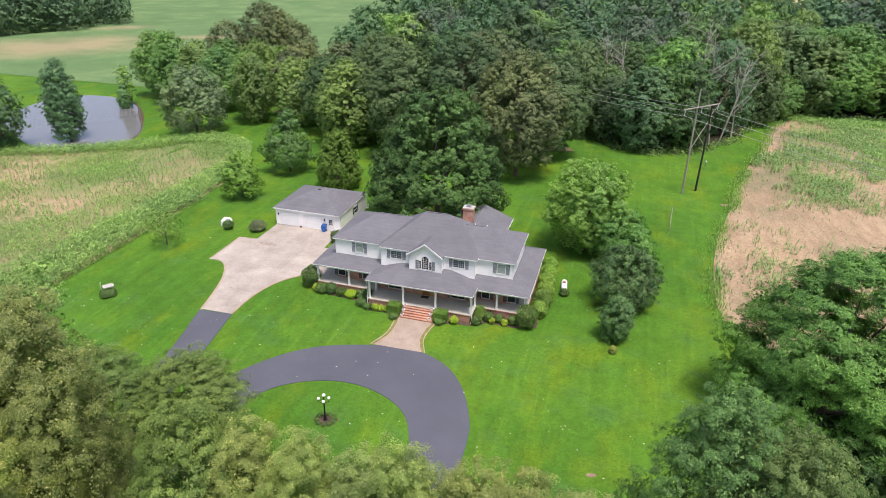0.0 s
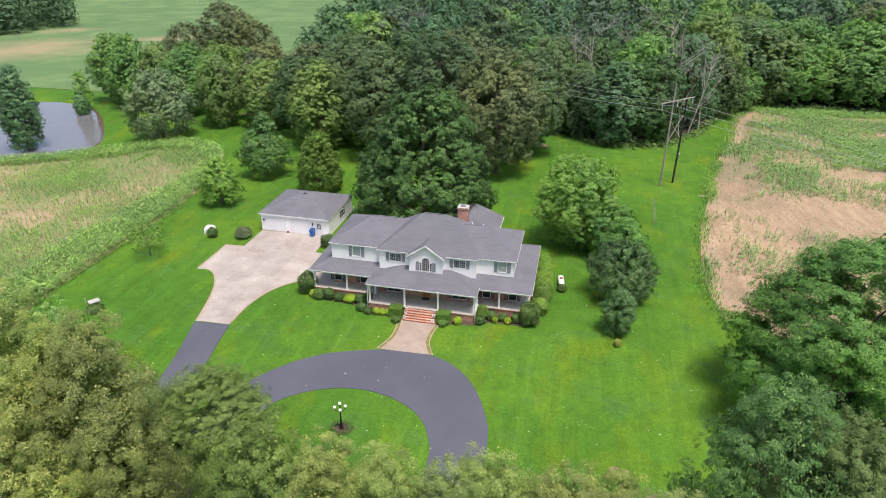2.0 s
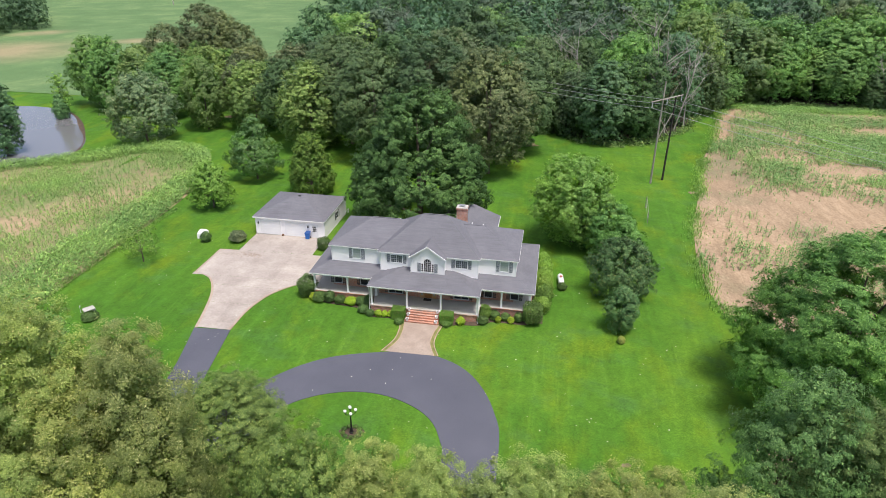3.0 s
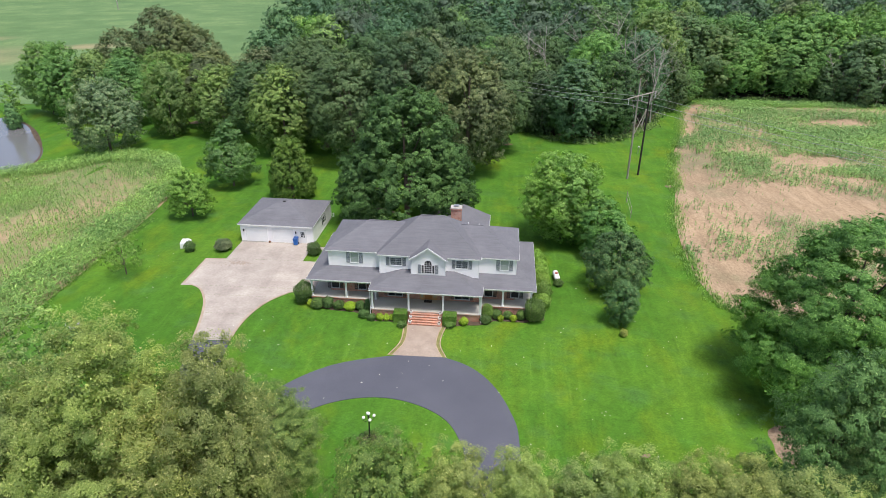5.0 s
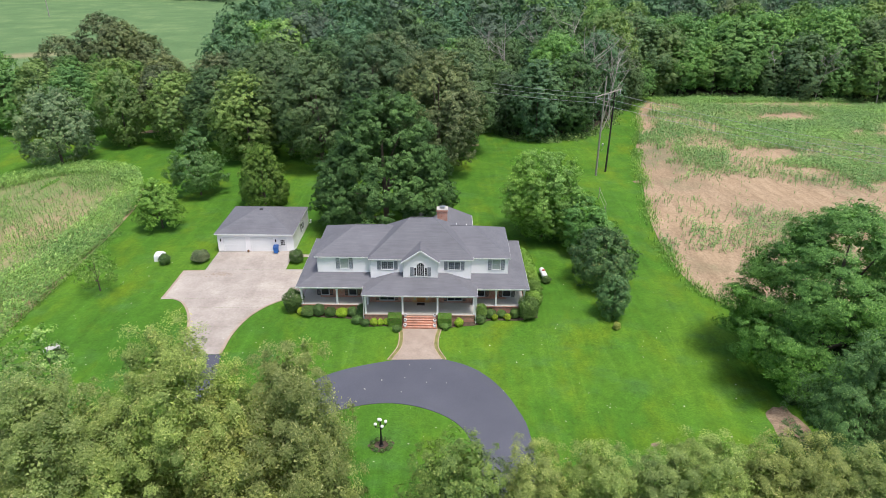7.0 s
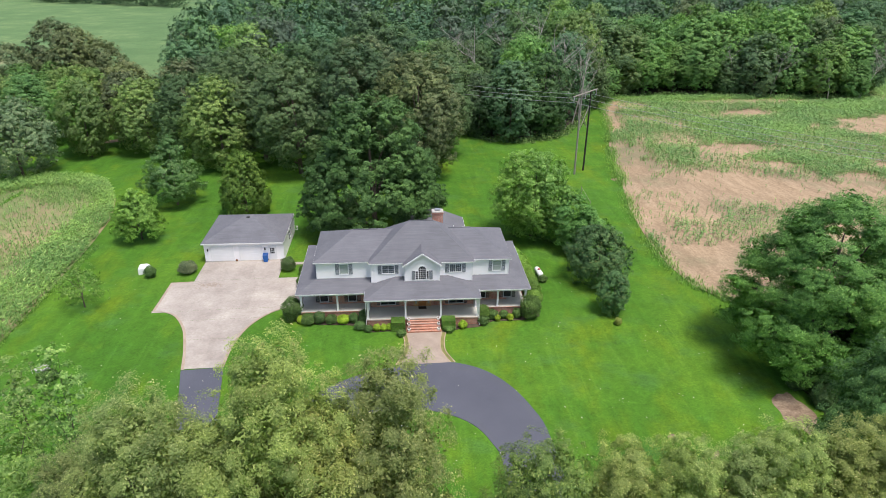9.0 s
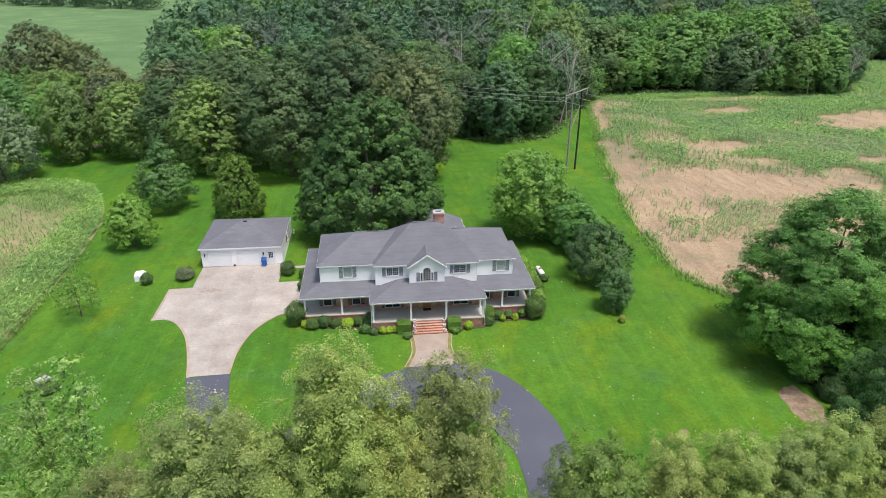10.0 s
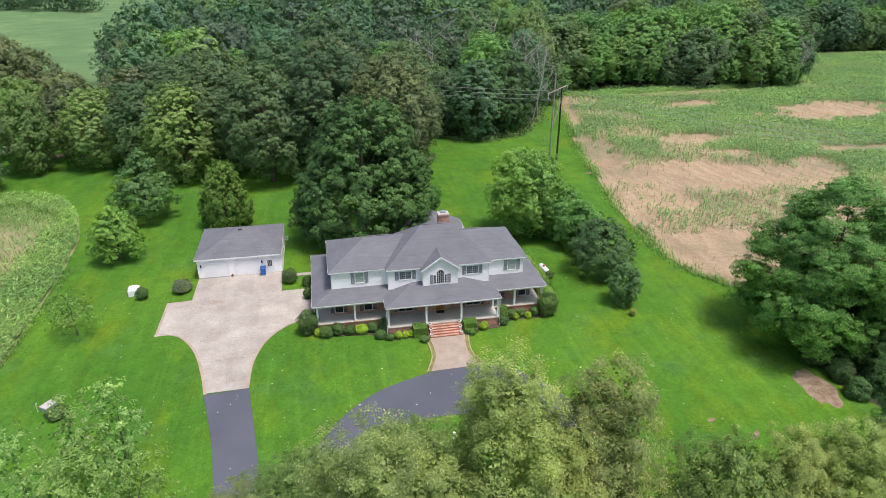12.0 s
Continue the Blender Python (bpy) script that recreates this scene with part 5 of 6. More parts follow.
def crown(rng, z0, z1, radius, shape, boughs, tufts, per, size, tuft, over=1.5, aspect=0.68, droop=0.2, low=-0.2, flat=0.85, tuft_flat=0.7, up=0.40, spread=0.40, core=0.20, tips=0.0, ragged=0.16):
    """A crown of boughs, each set with small domed tufts of leaves, so that its outline is uneven and gaps stay open."""
    grid = np.linspace(0.02, 0.98, 200)
    share = np.cumsum(PROFILE[shape](grid) + 0.08)
    u = np.interp((np.arange(boughs) + rng.uniform(0.1, 0.9, boughs)) / boughs, share / share[-1], grid)
    ang = np.arange(boughs) * 2.39996 + rng.uniform(-0.35, 0.35, boughs)
    prof = PROFILE[shape](u)
    area = 2 * np.pi * radius * (z1 - z0) * PROFILE[shape](grid).mean()
    pr = math.sqrt(over * area / (boughs * np.pi)) * rng.uniform(0.55, 1.4, boughs) * (0.55 + 0.45 * prof)
    fr = np.clip(radius * prof * rng.uniform(0.74, 1.14, boughs) - pr * 0.85, 0, None)
    c = np.stack([fr * np.cos(ang), fr * np.sin(ang), z0 + (z1 - z0) * u], 1)
    c[:, 2] = np.clip(c[:, 2], z0 + pr * 0.6 * flat, z1 - pr * flat)
    pick = rng.choice(boughs, tufts, p=pr**2 / (pr**2).sum())
    d = unit(rng.normal(size=(tufts, 3)))
    out = unit((c - np.array([0, 0, z0 + 0.30 * (z1 - z0)]))[pick] + 1e-6)
    d[(d * out).sum(1) < low] *= -1
    reach = rng.uniform(1 - 2 * ragged, 1 + 0.5 * ragged, (tufts, 1)) * np.where(rng.uniform(size=(tufts, 1)) < 0.10, 1 + ragged, 1.0)
    heart = c[pick] + d * pr[pick][:, None] * reach * np.array([1, 1, flat])
    wide = tuft * rng.uniform(0.6, 1.45, tufts)
    lean = unit(d + np.array([0, 0, 0.6]))
    k = np.repeat(np.arange(tufts), per)
    e = unit(unit(rng.normal(size=(len(k), 3))) + 0.8 * lean[k])
    at = heart[k] + e * (wide[k] * rng.uniform(0.45, 1.0, len(k)))[:, None] * np.array([1, 1, tuft_flat])
    at[:, 2] = np.maximum(at[:, 2], 0.15)
    hub = np.array([0, 0, z0 + 0.35 * (z1 - z0)])
    away = unit((heart - hub) / np.array([radius, radius, 0.65 * (z1 - z0)]))
    normal = unit(e * 0.42 + d[k] * 0.32 + away[k] * 0.9 + np.array([0, 0, up - 0.25]) + rng.normal(size=(len(k), 3)) * spread)
    fill = int(len(k) * core)
    j = rng.choice(boughs, fill, p=pr**2 / (pr**2).sum())
    f = unit(rng.normal(size=(fill, 3)))
    inner = leaves_at(rng, c[j] + f * pr[j][:, None] * rng.uniform(0.1, 0.75, (fill, 1)) * np.array([1, 1, flat]), unit(f + rng.normal(size=(fill, 3)) * 0.5), size * 1.6, 0.8, 0.1)
    inner[..., 2] = np.maximum(inner[..., 2], 0.1)
    fresh = None
    if tips:
        chosen = np.flatnonzero((rng.uniform(size=tufts) < tips) & (d[:, 2] > -0.1))
        k2 = np.repeat(chosen, 16)
        tip = heart[k2] + lean[k2] * wide[k2][:, None] * 0.9 + rng.normal(size=(len(k2), 3)) * tuft * 0.4
        fresh = leaves_at(rng, tip, unit(d[k2] * 0.3 + np.array([0, 0, 0.4]) + rng.normal(size=(len(k2), 3)) * 0.8), size * 1.1, aspect, -0.2)
    return np.concatenate([leaves_at(rng, at, normal, size, aspect, droop), inner]), c, fresh


def trunk_mesh(rng, top, girth):
    bm = bmesh.new()
    lean = rng.normal(size=2) * 0.015 * top
    pts = [(lean[0] * u, lean[1] * u, -0.4 + (top + 0.4) * u) for u in (0, 0.04, 0.3, 0.6, 0.85, 1)]
    tube(bm, pts, [girth * k for k in (1.35, 1.0, 0.82, 0.55, 0.3, 0.08)], 8)
    return mesh_of("trunk", bm, M["bark"])


def limb_mesh(rng, top, girth, crown_base, p):
    z = max(crown_base * 0.8, min(p[2] * rng.uniform(0.35, 0.65), top * 0.85))
    s, e = Vector((0, 0, z)), Vector(p)
    r = girth * (1 - z / top) * 0.5 + 0.02
    bm = bmesh.new()
    tube(bm, [s, s.lerp(e, 0.5) + Vector((0, 0, 0.08 * (e - s).length)), e], [r, r * 0.6, r * 0.15], 5)
    return mesh_of("limb", bm, M["bark"])


def make_tree(seed, high, z0, radius, shape, boughs, tufts, per, size, tuft, leaf, girth, limbs=0, **more):
    """The meshes of one tree, foot at the origin: trunk, crown and limbs."""
    rng = np.random.default_rng(seed)
    tris, c, fresh = crown(rng, z0, high, radius, shape, boughs, tufts, per, size, tuft, **more)
    extra = [] if fresh is None else [("new_growth", leaf_mesh("new_growth", fresh, M["pale_tip"]))]
    ends = [c[int((k + 0.5) / limbs * boughs)] for k in range(limbs)]
    return extra + [("trunk", trunk_mesh(rng, high * 0.8, girth)), ("crown", leaf_mesh("crown", tris, M[leaf]))] + [("limb", limb_mesh(rng, high * 0.8, girth, z0, p)) for p in ends]


def plant_tree(meshes, at, label, turn=0.0, size=1.0, name="tree", category="tree", group="", tall=1.0):
    t = thing(name, label, category, Matrix.Translation(at) @ Matrix.Rotation(turn, 4, "Z") @ Matrix.Diagonal((size, size, size * tall, 1)), group)
    for part_name, me in meshes:
        new(part_name, me).parent = t
    return t


# single trees of the garden
GARDEN = [
    # x, y, height, crown foot, radius, shape, (boughs, tufts, leaves in a tuft, leaf, tuft), leaf kind, girth, name, label
    (-42.2, 27.0, 8.8, 1.3, 3.8, "dome", (44, 560, 36, 0.17, 0.36), "fresh_leaf", 0.14, "young_tree", "young round green shade tree on the lawn"),
    (-41.6, 42.8, 12.4, 1.9, 5.1, "dome", (60, 760, 40, 0.19, 0.42), "silver_leaf", 0.20, "young_tree", "dense shade tree with pale-backed green leaves"),
    (-28.3, 37.0, 10.5, 0.1, 4.1, "egg", (240, 1500, 34, 0.15, 0.30), "conifer_leaf", 0.25, "conifer", "dense dark olive egg-shaped conifer"),
    (-81.2, 68.0, 16.4, 1.0, 8.0, "round", (90, 1100, 36, 0.25, 0.48), "plum_leaf", 0.30, "purple_tree", "rounded tree with dull greyish-green, faintly purple leaves"),
    (-110.0, 57.2, 19.8, 1.4, 4.5, "column", (60, 1000, 34, 0.26, 0.56), "bank_leaf", 0.35, "bank_tree", "tall dense tree leaning on the bank of the pond"),
    (-117.5, 45.5, 18.0, 0.6, 6.0, "oval", (60, 800, 34, 0.26, 0.50), "bank_leaf", 0.35, "bank_tree", "tall dark tree beside the pond"),
    (-6.3, 26.8, 20.9, 0.6, 10.3, "egg", (420, 4200, 56, 0.19, 0.45), "shade_leaf", 0.48, "shade_tree", "huge dense rounded shade tree behind the house"),
    (17.5, 22.6, 13.8, 1.4, 6.0, "round", (100, 1900, 40, 0.17, 0.36), "lime_maple_leaf", 0.26, "maple", "tall light green maple on the side lawn"),
    (41.7, -10.6, 18.8, 0.8, 9.2, "spread", (170, 3000, 66, 0.20, 0.66), "feather_leaf", 0.50, "spreading_tree", "wide feathery bright green tree with layered boughs"),
    (50.5, -16.0, 18.0, 1.0, 7.0, "round", (70, 900, 44, 0.24, 0.50), "dark_leaf", 0.40, "side_tree", "dense dark green tree behind the spreading one"),
    (-42.0, 6.2, 5.4, 1.7, 3.5, "spread", (22, 130, 18, 0.16, 0.40), "fresh_leaf", 0.10, "sapling", "small thin-leaved spreading sapling on the lawn"),
    (-121.0, 90.5, 12.0, 1.5, 2.6, "column", (18, 110, 26, 0.28, 0.45), "fresh_leaf", 0.16, "thin_tree", "thin half-bare tree beside the pond"),
    (-119.6, 87.6, 7.0, 0.4, 1.9, "egg", (40, 320, 24, 0.26, 0.40), "bank_leaf", 0.12, "pond_conifer", "small dark conifer at the water's edge"),
    (-27.4, -26.8, 16.3, 4.5, 2.4, "column", (26, 130, 28, 0.17, 0.36), "maple_leaf", 0.10, "thin_tree", "thin upright sapling with sparse leaves"),
    (-29.8, -27.2, 15.6, 4.0, 2.2, "column", (24, 110, 28, 0.17, 0.36), "maple_leaf", 0.09, "thin_tree", "thin upright sapling with sparse leaves"),
    (-33.4, -27.6, 13.8, 3.5, 2.6, "column", (24, 110, 28, 0.17, 0.36), "maple_leaf", 0.09, "thin_tree", "thin upright sapling with sparse leaves"),
]
HABIT = {
    "feather_leaf": dict(over=2.2, aspect=0.42, flat=0.5, tuft_flat=0.42, low=-0.45, spread=0.42, up=0.6, droop=0.35, ragged=0.22, core=0.2),
    "conifer_leaf": dict(flat=1.15, tuft_flat=1.0, core=0.25, over=1.8, up=0.25),
    "lime_maple_leaf": dict(over=1.9, low=-0.6, flat=0.9, ragged=0.13, core=0.3),
    "silver_leaf": dict(over=1.6, low=-0.3, flat=0.7),
    "shade_leaf": dict(over=1.9, core=0.3, low=-0.5, flat=0.85, ragged=0.11),
}
for k, (x, y, high, z0, r, shape, leaves, leaf, girth, name, label) in enumerate(GARDEN):
    plant_tree(make_tree(100 + k, high, z0, r, shape, *leaves, leaf, girth, limbs=7, **HABIT.get(leaf, {})), on_ground(x, y), label, name=name)

# the shrubs of the side lawn
ROW = [
    (22.3, 20.0, 8.2, 0.2, 4.2, "round", (50, 420, 40, 0.20, 0.50), "feather_leaf", "layered_shrub", "broad layered green shrub on the side lawn"),
    (24.2, 16.0, 7.0, 0.1, 3.8, "spread", (50, 400, 40, 0.19, 0.48), "feather_leaf", "layered_shrub", "feathery spreading green shrub on the side lawn"),
    (23.7, 8.2, 7.6, 0.1, 4.2, "round", (80, 640, 34, 0.17, 0.42), "bronze_leaf", "bronze_shrub", "dense rounded dark shrub with bronze new growth"),
    (23.0, -0.1, 5.7, 0.1, 2.1, "oval", (44, 300, 34, 0.15, 0.32), "bronze_leaf", "bronze_shrub", "narrow upright dark shrub with bronze tips"),
]
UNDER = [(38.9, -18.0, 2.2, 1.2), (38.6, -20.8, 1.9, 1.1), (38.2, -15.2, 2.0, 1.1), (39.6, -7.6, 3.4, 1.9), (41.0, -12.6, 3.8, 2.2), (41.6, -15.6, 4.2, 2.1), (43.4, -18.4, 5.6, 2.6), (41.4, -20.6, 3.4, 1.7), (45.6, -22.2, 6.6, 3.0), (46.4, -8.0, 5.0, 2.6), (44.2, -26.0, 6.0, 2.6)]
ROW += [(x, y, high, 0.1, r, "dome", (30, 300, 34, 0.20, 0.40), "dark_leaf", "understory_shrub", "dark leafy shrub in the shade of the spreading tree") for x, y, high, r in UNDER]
for k, (x, y, high, z0, r, shape, leaves, leaf, name, label) in enumerate(ROW):
    more = dict(flat=0.55, tuft_flat=0.5, low=-0.3) if leaf == "feather_leaf" else dict(flat=1.0, tuft_flat=0.9, low=-0.3)
    plant_tree(make_tree(140 + k, high, z0, r, shape, *leaves, leaf, 0.12, **more), on_ground(x, y), label, name=name, category="shrub")

# tall trees close below the camera's way
NEAR = [
    # x, y, top, radius, kind
    (-7.0, -48.0, 28.6, 5.2, 0), (-3.2, -47.2, 27.6, 3.5, 1), (-11.4, -48.8, 27.2, 5.4, 0), (3.4, -46.4, 22.4, 3.8, 2), (-8.4, -32.8, 13.0, 4.8, 2), (-14.6, -34.4, 13.4, 4.6, 2), (28.0, -36.3, 21.7, 4.3, 3), (31.6, -37.4, 20.6, 4.2, 2), (-23.5, -41.0, 21.4, 4.8, 4), (-17.0, -44.0, 20.6, 4.6, 0), (-5.2, -48.6, 25.6, 3.8, 1), (-9.4, -48.2, 25.4, 4.0, 1),
    (6.6, -46.4, 22.0, 2.9, 1), (9.2, -46.2, 22.2, 3.1, 1), (11.8, -46.4, 21.9, 3.1, 1), (14.2, -46.0, 22.5, 3.3, 1), (16.6, -45.8, 22.0, 3.2, 1), (18.9, -45.6, 21.7, 3.2, 1), (21.4, -45.4, 21.4, 3.4, 1), (24.4, -45.6, 20.0, 3.4, 1),
]
NEAR_KINDS = [
    # leaf, height, crown foot, radius, shape, (boughs, tufts, leaves in a tuft, leaf, tuft), label
    ("olive_leaf", 28.0, 11.0, 5.2, "spire", (130, 2600, 140, 0.076, 0.33), "tall olive-green tree with narrow leaves and pale shoots"),
    ("olive_leaf", 24.0, 12.0, 3.3, "bullet", (64, 1100, 140, 0.076, 0.32), "slender olive-green tree with narrow leaves and pale shoots"),
    ("near_leaf", 24.0, 8.0, 5.2, "oval", (70, 1700, 80, 0.12, 0.42), "tall mid-green tree with open ragged boughs"),
    ("glossy_leaf", 22.0, 2.0, 5.6, "oval", (70, 1600, 80, 0.13, 0.46), "tall dense dark green tree"),
    ("lime_maple_leaf", 22.0, 8.0, 5.2, "oval", (46, 520, 44, 0.16, 0.46), "tall thin light green tree with sparse ragged boughs"),
]
near_trees = []
for k, (leaf, high, z0, r, shape, leaves, label) in enumerate(NEAR_KINDS):
    more = dict(aspect=0.5, spread=0.4, over=1.6, flat=1.4, tips=0.16, tuft_flat=1.0, up=0.3, ragged=0.18) if leaf == "olive_leaf" else dict(aspect=0.5, flat=0.9, spread=0.35, ragged=0.16, core=0.16)
    near_trees.append(make_tree(200 + k, high, z0, r, shape, *leaves, leaf, 0.30, limbs=10, droop=0.05, **more))
rng = random.Random(3)
for x, y, high, r, k in NEAR:
    leaf, tall, z0, base = NEAR_KINDS[k][:4]
    total = high - float(height(x, y))
    plant_tree(near_trees[k], on_ground(x, y), NEAR_KINDS[k][6], rng.uniform(0, 6), r / base, "tall_tree", "tree", "tall trees in front of the lawn", total / tall * base / r)

# big oaks behind the lawn
OAKS = [(1.5, 54.0, 24.0, 8.6), (-11.0, 61.0, 25.0, 9.4), (-22.0, 58.5, 22.5, 8.2), (-31.0, 70.0, 24.0, 9.0), (-9.0, 76.0, 25.0, 9.0), (-21.0, 80.0, 24.0, 9.0), (4.5, 70.0, 22.0, 8.5), (-48.0, 76.0, 18.5, 7.5), (-38.0, 84.0, 22.0, 9.0)]
oak = [make_tree(300 + k, 24.0, 2.6, 9.0, "round", 170, 3200, 34, 0.21, 0.44, leaf, 0.50, limbs=8, over=1.6, ragged=0.15, spread=0.28) for k, leaf in enumerate(("tan_oak_leaf", "dark_oak_leaf", "oak_leaf"))]
rng = random.Random(5)
for k, (x, y, high, r) in enumerate(OAKS):
    t = plant_tree(oak[(0, 1, 2, 2, 0, 1, 2, 1, 2)[k]], on_ground(x, y), "broad spreading oak with grey-green clustered leaves", rng.uniform(0, 6), r / 9.0, "oak", "tree", "oaks behind the lawn", high / 24.0 * 9.0 / r)

# light and mixed trees between the oaks and the pond
mixed = [make_tree(330 + k, 18.0, 1.2, 6.8, shape, 90, 1300, 34, 0.23, 0.44, leaf, 0.28, ragged=0.15, spread=0.28) for k, (shape, leaf) in enumerate((("round", "maple_leaf"), ("oval", "young_leaf"), ("round", "tan_oak_leaf")))]
MIXED = [(-38.5, 65.0, 18.8, 6.8, 0), (-59.5, 82.0, 17.0, 6.4, 0), (-72.5, 81.0, 18.0, 4.6, 0), (-76.0, 86.0, 17.5, 5.0, 1), (-67.0, 92.0, 17.5, 5.6, 2), (-90.0, 93.0, 18.0, 6.2, 1), (-101.0, 98.0, 19.0, 6.0, 0), (-110.0, 98.0, 21.0, 6.6, 1), (-119.0, 103.0, 20.0, 6.4, 1), (-84.0, 104.0, 18.0, 6.4, 0), (-55.0, 98.0, 19.0, 7.0, 2), (-72.0, 108.0, 18.0, 6.5, 2), (-100.0, 112.0, 18.0, 6.5, 1), (-118.0, 140.0, 21.0, 6.8, 2), (-107.0, 146.0, 27.0, 8.2, 2), (-98.0, 141.0, 25.0, 7.4, 2), (-90.0, 137.0, 21.5, 6.4, 2), (-104.0, 136.0, 16.0, 5.5, 1), (-88.0, 122.0, 15.0, 6.0, 1)]
for k, (x, y, high, r, kind) in enumerate(MIXED):
    plant_tree(mixed[kind], on_ground(x, y), ("light green leafy tree at the field edge", "mid-green leafy tree at the field edge", "grey-green leafy tree at the field edge")[kind], rng.uniform(0, 6), r * 1.12 / 6.8, "field_tree", "tree", "trees towards the pond", high / 18.0 * 6.8 / r / 1.12)

# ---- the woods ----
FRONT = [(-60, 106), (-45, 94), (-20, 86), (0, 90), (9, 89), (16, 86.5), (21, 82), (28, 80), (37, 86), (45, 97), (54, 119), (67, 139), (107, 138.5), (140, 127), (150, 131), (158, 152), (196, 196), (260, 197), (420, 204)]
LEFT_EDGE = [(80, -50), (105, -58), (170, -77), (197, -90), (302, -103), (600, -140)]


def woods_front(x):
    return float(np.interp(x, [p[0] for p in FRONT], [p[1] for p in FRONT]))


def woods_left(y):
    return float(np.interp(y, [p[0] for p in LEFT_EDGE], [p[1] for p in LEFT_EDGE]))


# bare dead trees: x, y, height; the woods stand open round them
SNAGS = [(20.2, 105.7, 25), (16.4, 107.5, 21), (38.2, 128.0, 26), (35.0, 130.0, 22), (37.0, 91.5, 22), (40.2, 92.5, 20), (42.6, 96.0, 20), (46.0, 101.0, 18), (-40.0, 150.0, 24), (108.0, 138.4, 13), (118.0, 134.6, 15), (134.0, 129.2, 14), (143.0, 128.2, 15)]


def open_spot(x, y, reach=4.6):
    return any(math.hypot(x - sx, y - sy) < reach or (abs(x - sx) < 3.4 and 0 < sy - y < 8.5) for sx, sy, _ in SNAGS[:8])


edge_kinds = [("shade_leaf", "round", 0.4), ("bank_leaf", "round", 0.4), ("maple_leaf", "round", 0.4), ("young_leaf", "oval", 0.6), ("oak_leaf", "round", 0.4), ("young_leaf", "round", 2.0), ("bank_leaf", "oval", 2.6)]
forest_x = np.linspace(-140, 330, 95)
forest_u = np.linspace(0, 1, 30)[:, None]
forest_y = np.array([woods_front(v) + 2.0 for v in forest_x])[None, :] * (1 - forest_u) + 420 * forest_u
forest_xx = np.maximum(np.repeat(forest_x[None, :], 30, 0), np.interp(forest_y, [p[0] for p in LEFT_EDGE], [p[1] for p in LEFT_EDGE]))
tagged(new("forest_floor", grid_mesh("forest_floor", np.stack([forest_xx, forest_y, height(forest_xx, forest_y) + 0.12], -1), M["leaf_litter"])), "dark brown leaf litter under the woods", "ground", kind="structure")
edge_trees = [make_tree(400 + k, 17.0, z0, 6.8, shape, 70, 1000, 26, 0.28, 0.52, leaf, 0.24, ragged=0.16, spread=0.28) for k, (leaf, shape, z0) in enumerate(edge_kinds)]
EDGE_WORDS = ("dark green", "bluish-green", "light green", "mid-green", "grey-green", "mid-green bare-stemmed", "bluish-green bare-stemmed")
rng = random.Random(11)
x = -56.0
while x < 270:
    for row in range(2):
        px = x + rng.uniform(-1.5, 1.5)
        py = woods_front(px) + 3.5 + row * 7.5 + rng.uniform(-1.5, 2.0)
        if px > woods_left(py) and not open_spot(px, py, 3.6):
            s = rng.uniform(0.68, 1.22) * (0.95 if row == 0 else 1.12) * (1.0 if px < 60 else 1.2)
            k = rng.choice((5, 6, 5, 2, 3, 4)) if 60 < px < 160 else rng.choice((0, 0, 1, 1, 3, 4, 4))
            plant_tree(edge_trees[k], on_ground(px, py), EDGE_WORDS[k] + " leafy tree at the edge of the woods", rng.uniform(0, 6), s, "woodland_tree", "tree", "trees at the edge of the woods", rng.uniform(0.90, 1.22) if px < 60 else rng.uniform(0.74, 1.02))
    x += 9.0 if x < 160 else 12


def low_crown(seed):
    r = np.random.default_rng(seed)
    return r.permutation(crown(r, 1.2, 17.0, 6.2, "round", 26, 140, 10, 0.78, 0.95, low=0.0, core=0.05, ragged=0.16)[0])


crowns = [low_crown(500 + k) for k in range(6)]


def woods_mass(name, places, leaf, label, share=1.0):
    rng = np.random.default_rng(77)
    out = []
    for x, y in places:
        a, s, t = rng.uniform(0, 6.28), rng.uniform(0.8, 1.35), rng.uniform(0.7, 1.3)
        q = crowns[rng.integers(6)]
        q = q[: int(len(q) * (share if y < 230 else share * 0.6))]
        mid = q.mean(1, keepdims=True)
        q = mid + (q - mid) * (1.5 if share < 1 else 1.0 if y < 230 else 1.3)
        ca, sa = math.cos(a), math.sin(a)
        q = np.stack([(q[..., 0] * ca - q[..., 1] * sa) * s + x, (q[..., 0] * sa + q[..., 1] * ca) * s + y, q[..., 2] * s * t + float(height(x, y))], -1)
        out.append(q)
    return tagged(new(name, leaf_mesh(name, np.concatenate(out), M[leaf])), label, "woods", kind="stuff")


rng = random.Random(21)
INNER_KINDS = ("oak_leaf", "young_leaf", "bank_leaf", "maple_leaf", "dark_oak_leaf", "canopy_grey", "olive_grey_leaf", "canopy_dark")
INNER_WORDS = ("grey-green", "mid-green", "bluish-green", "light green", "dark grey-green", "dull grey-green", "olive-brown tinged", "dark green")
inner_trees = [make_tree(450 + k, 18.0, 2.0, 7.0, ("round", "round", "spread", "round")[k % 4], 74, 900, 26, 0.31, 0.56, leaf, 0.26, low=-0.1, ragged=0.16, spread=0.26) for k, leaf in enumerate(INNER_KINDS)]
groups = {0: [], 1: [], 2: [], 3: []}
count = 0
y = 95.0
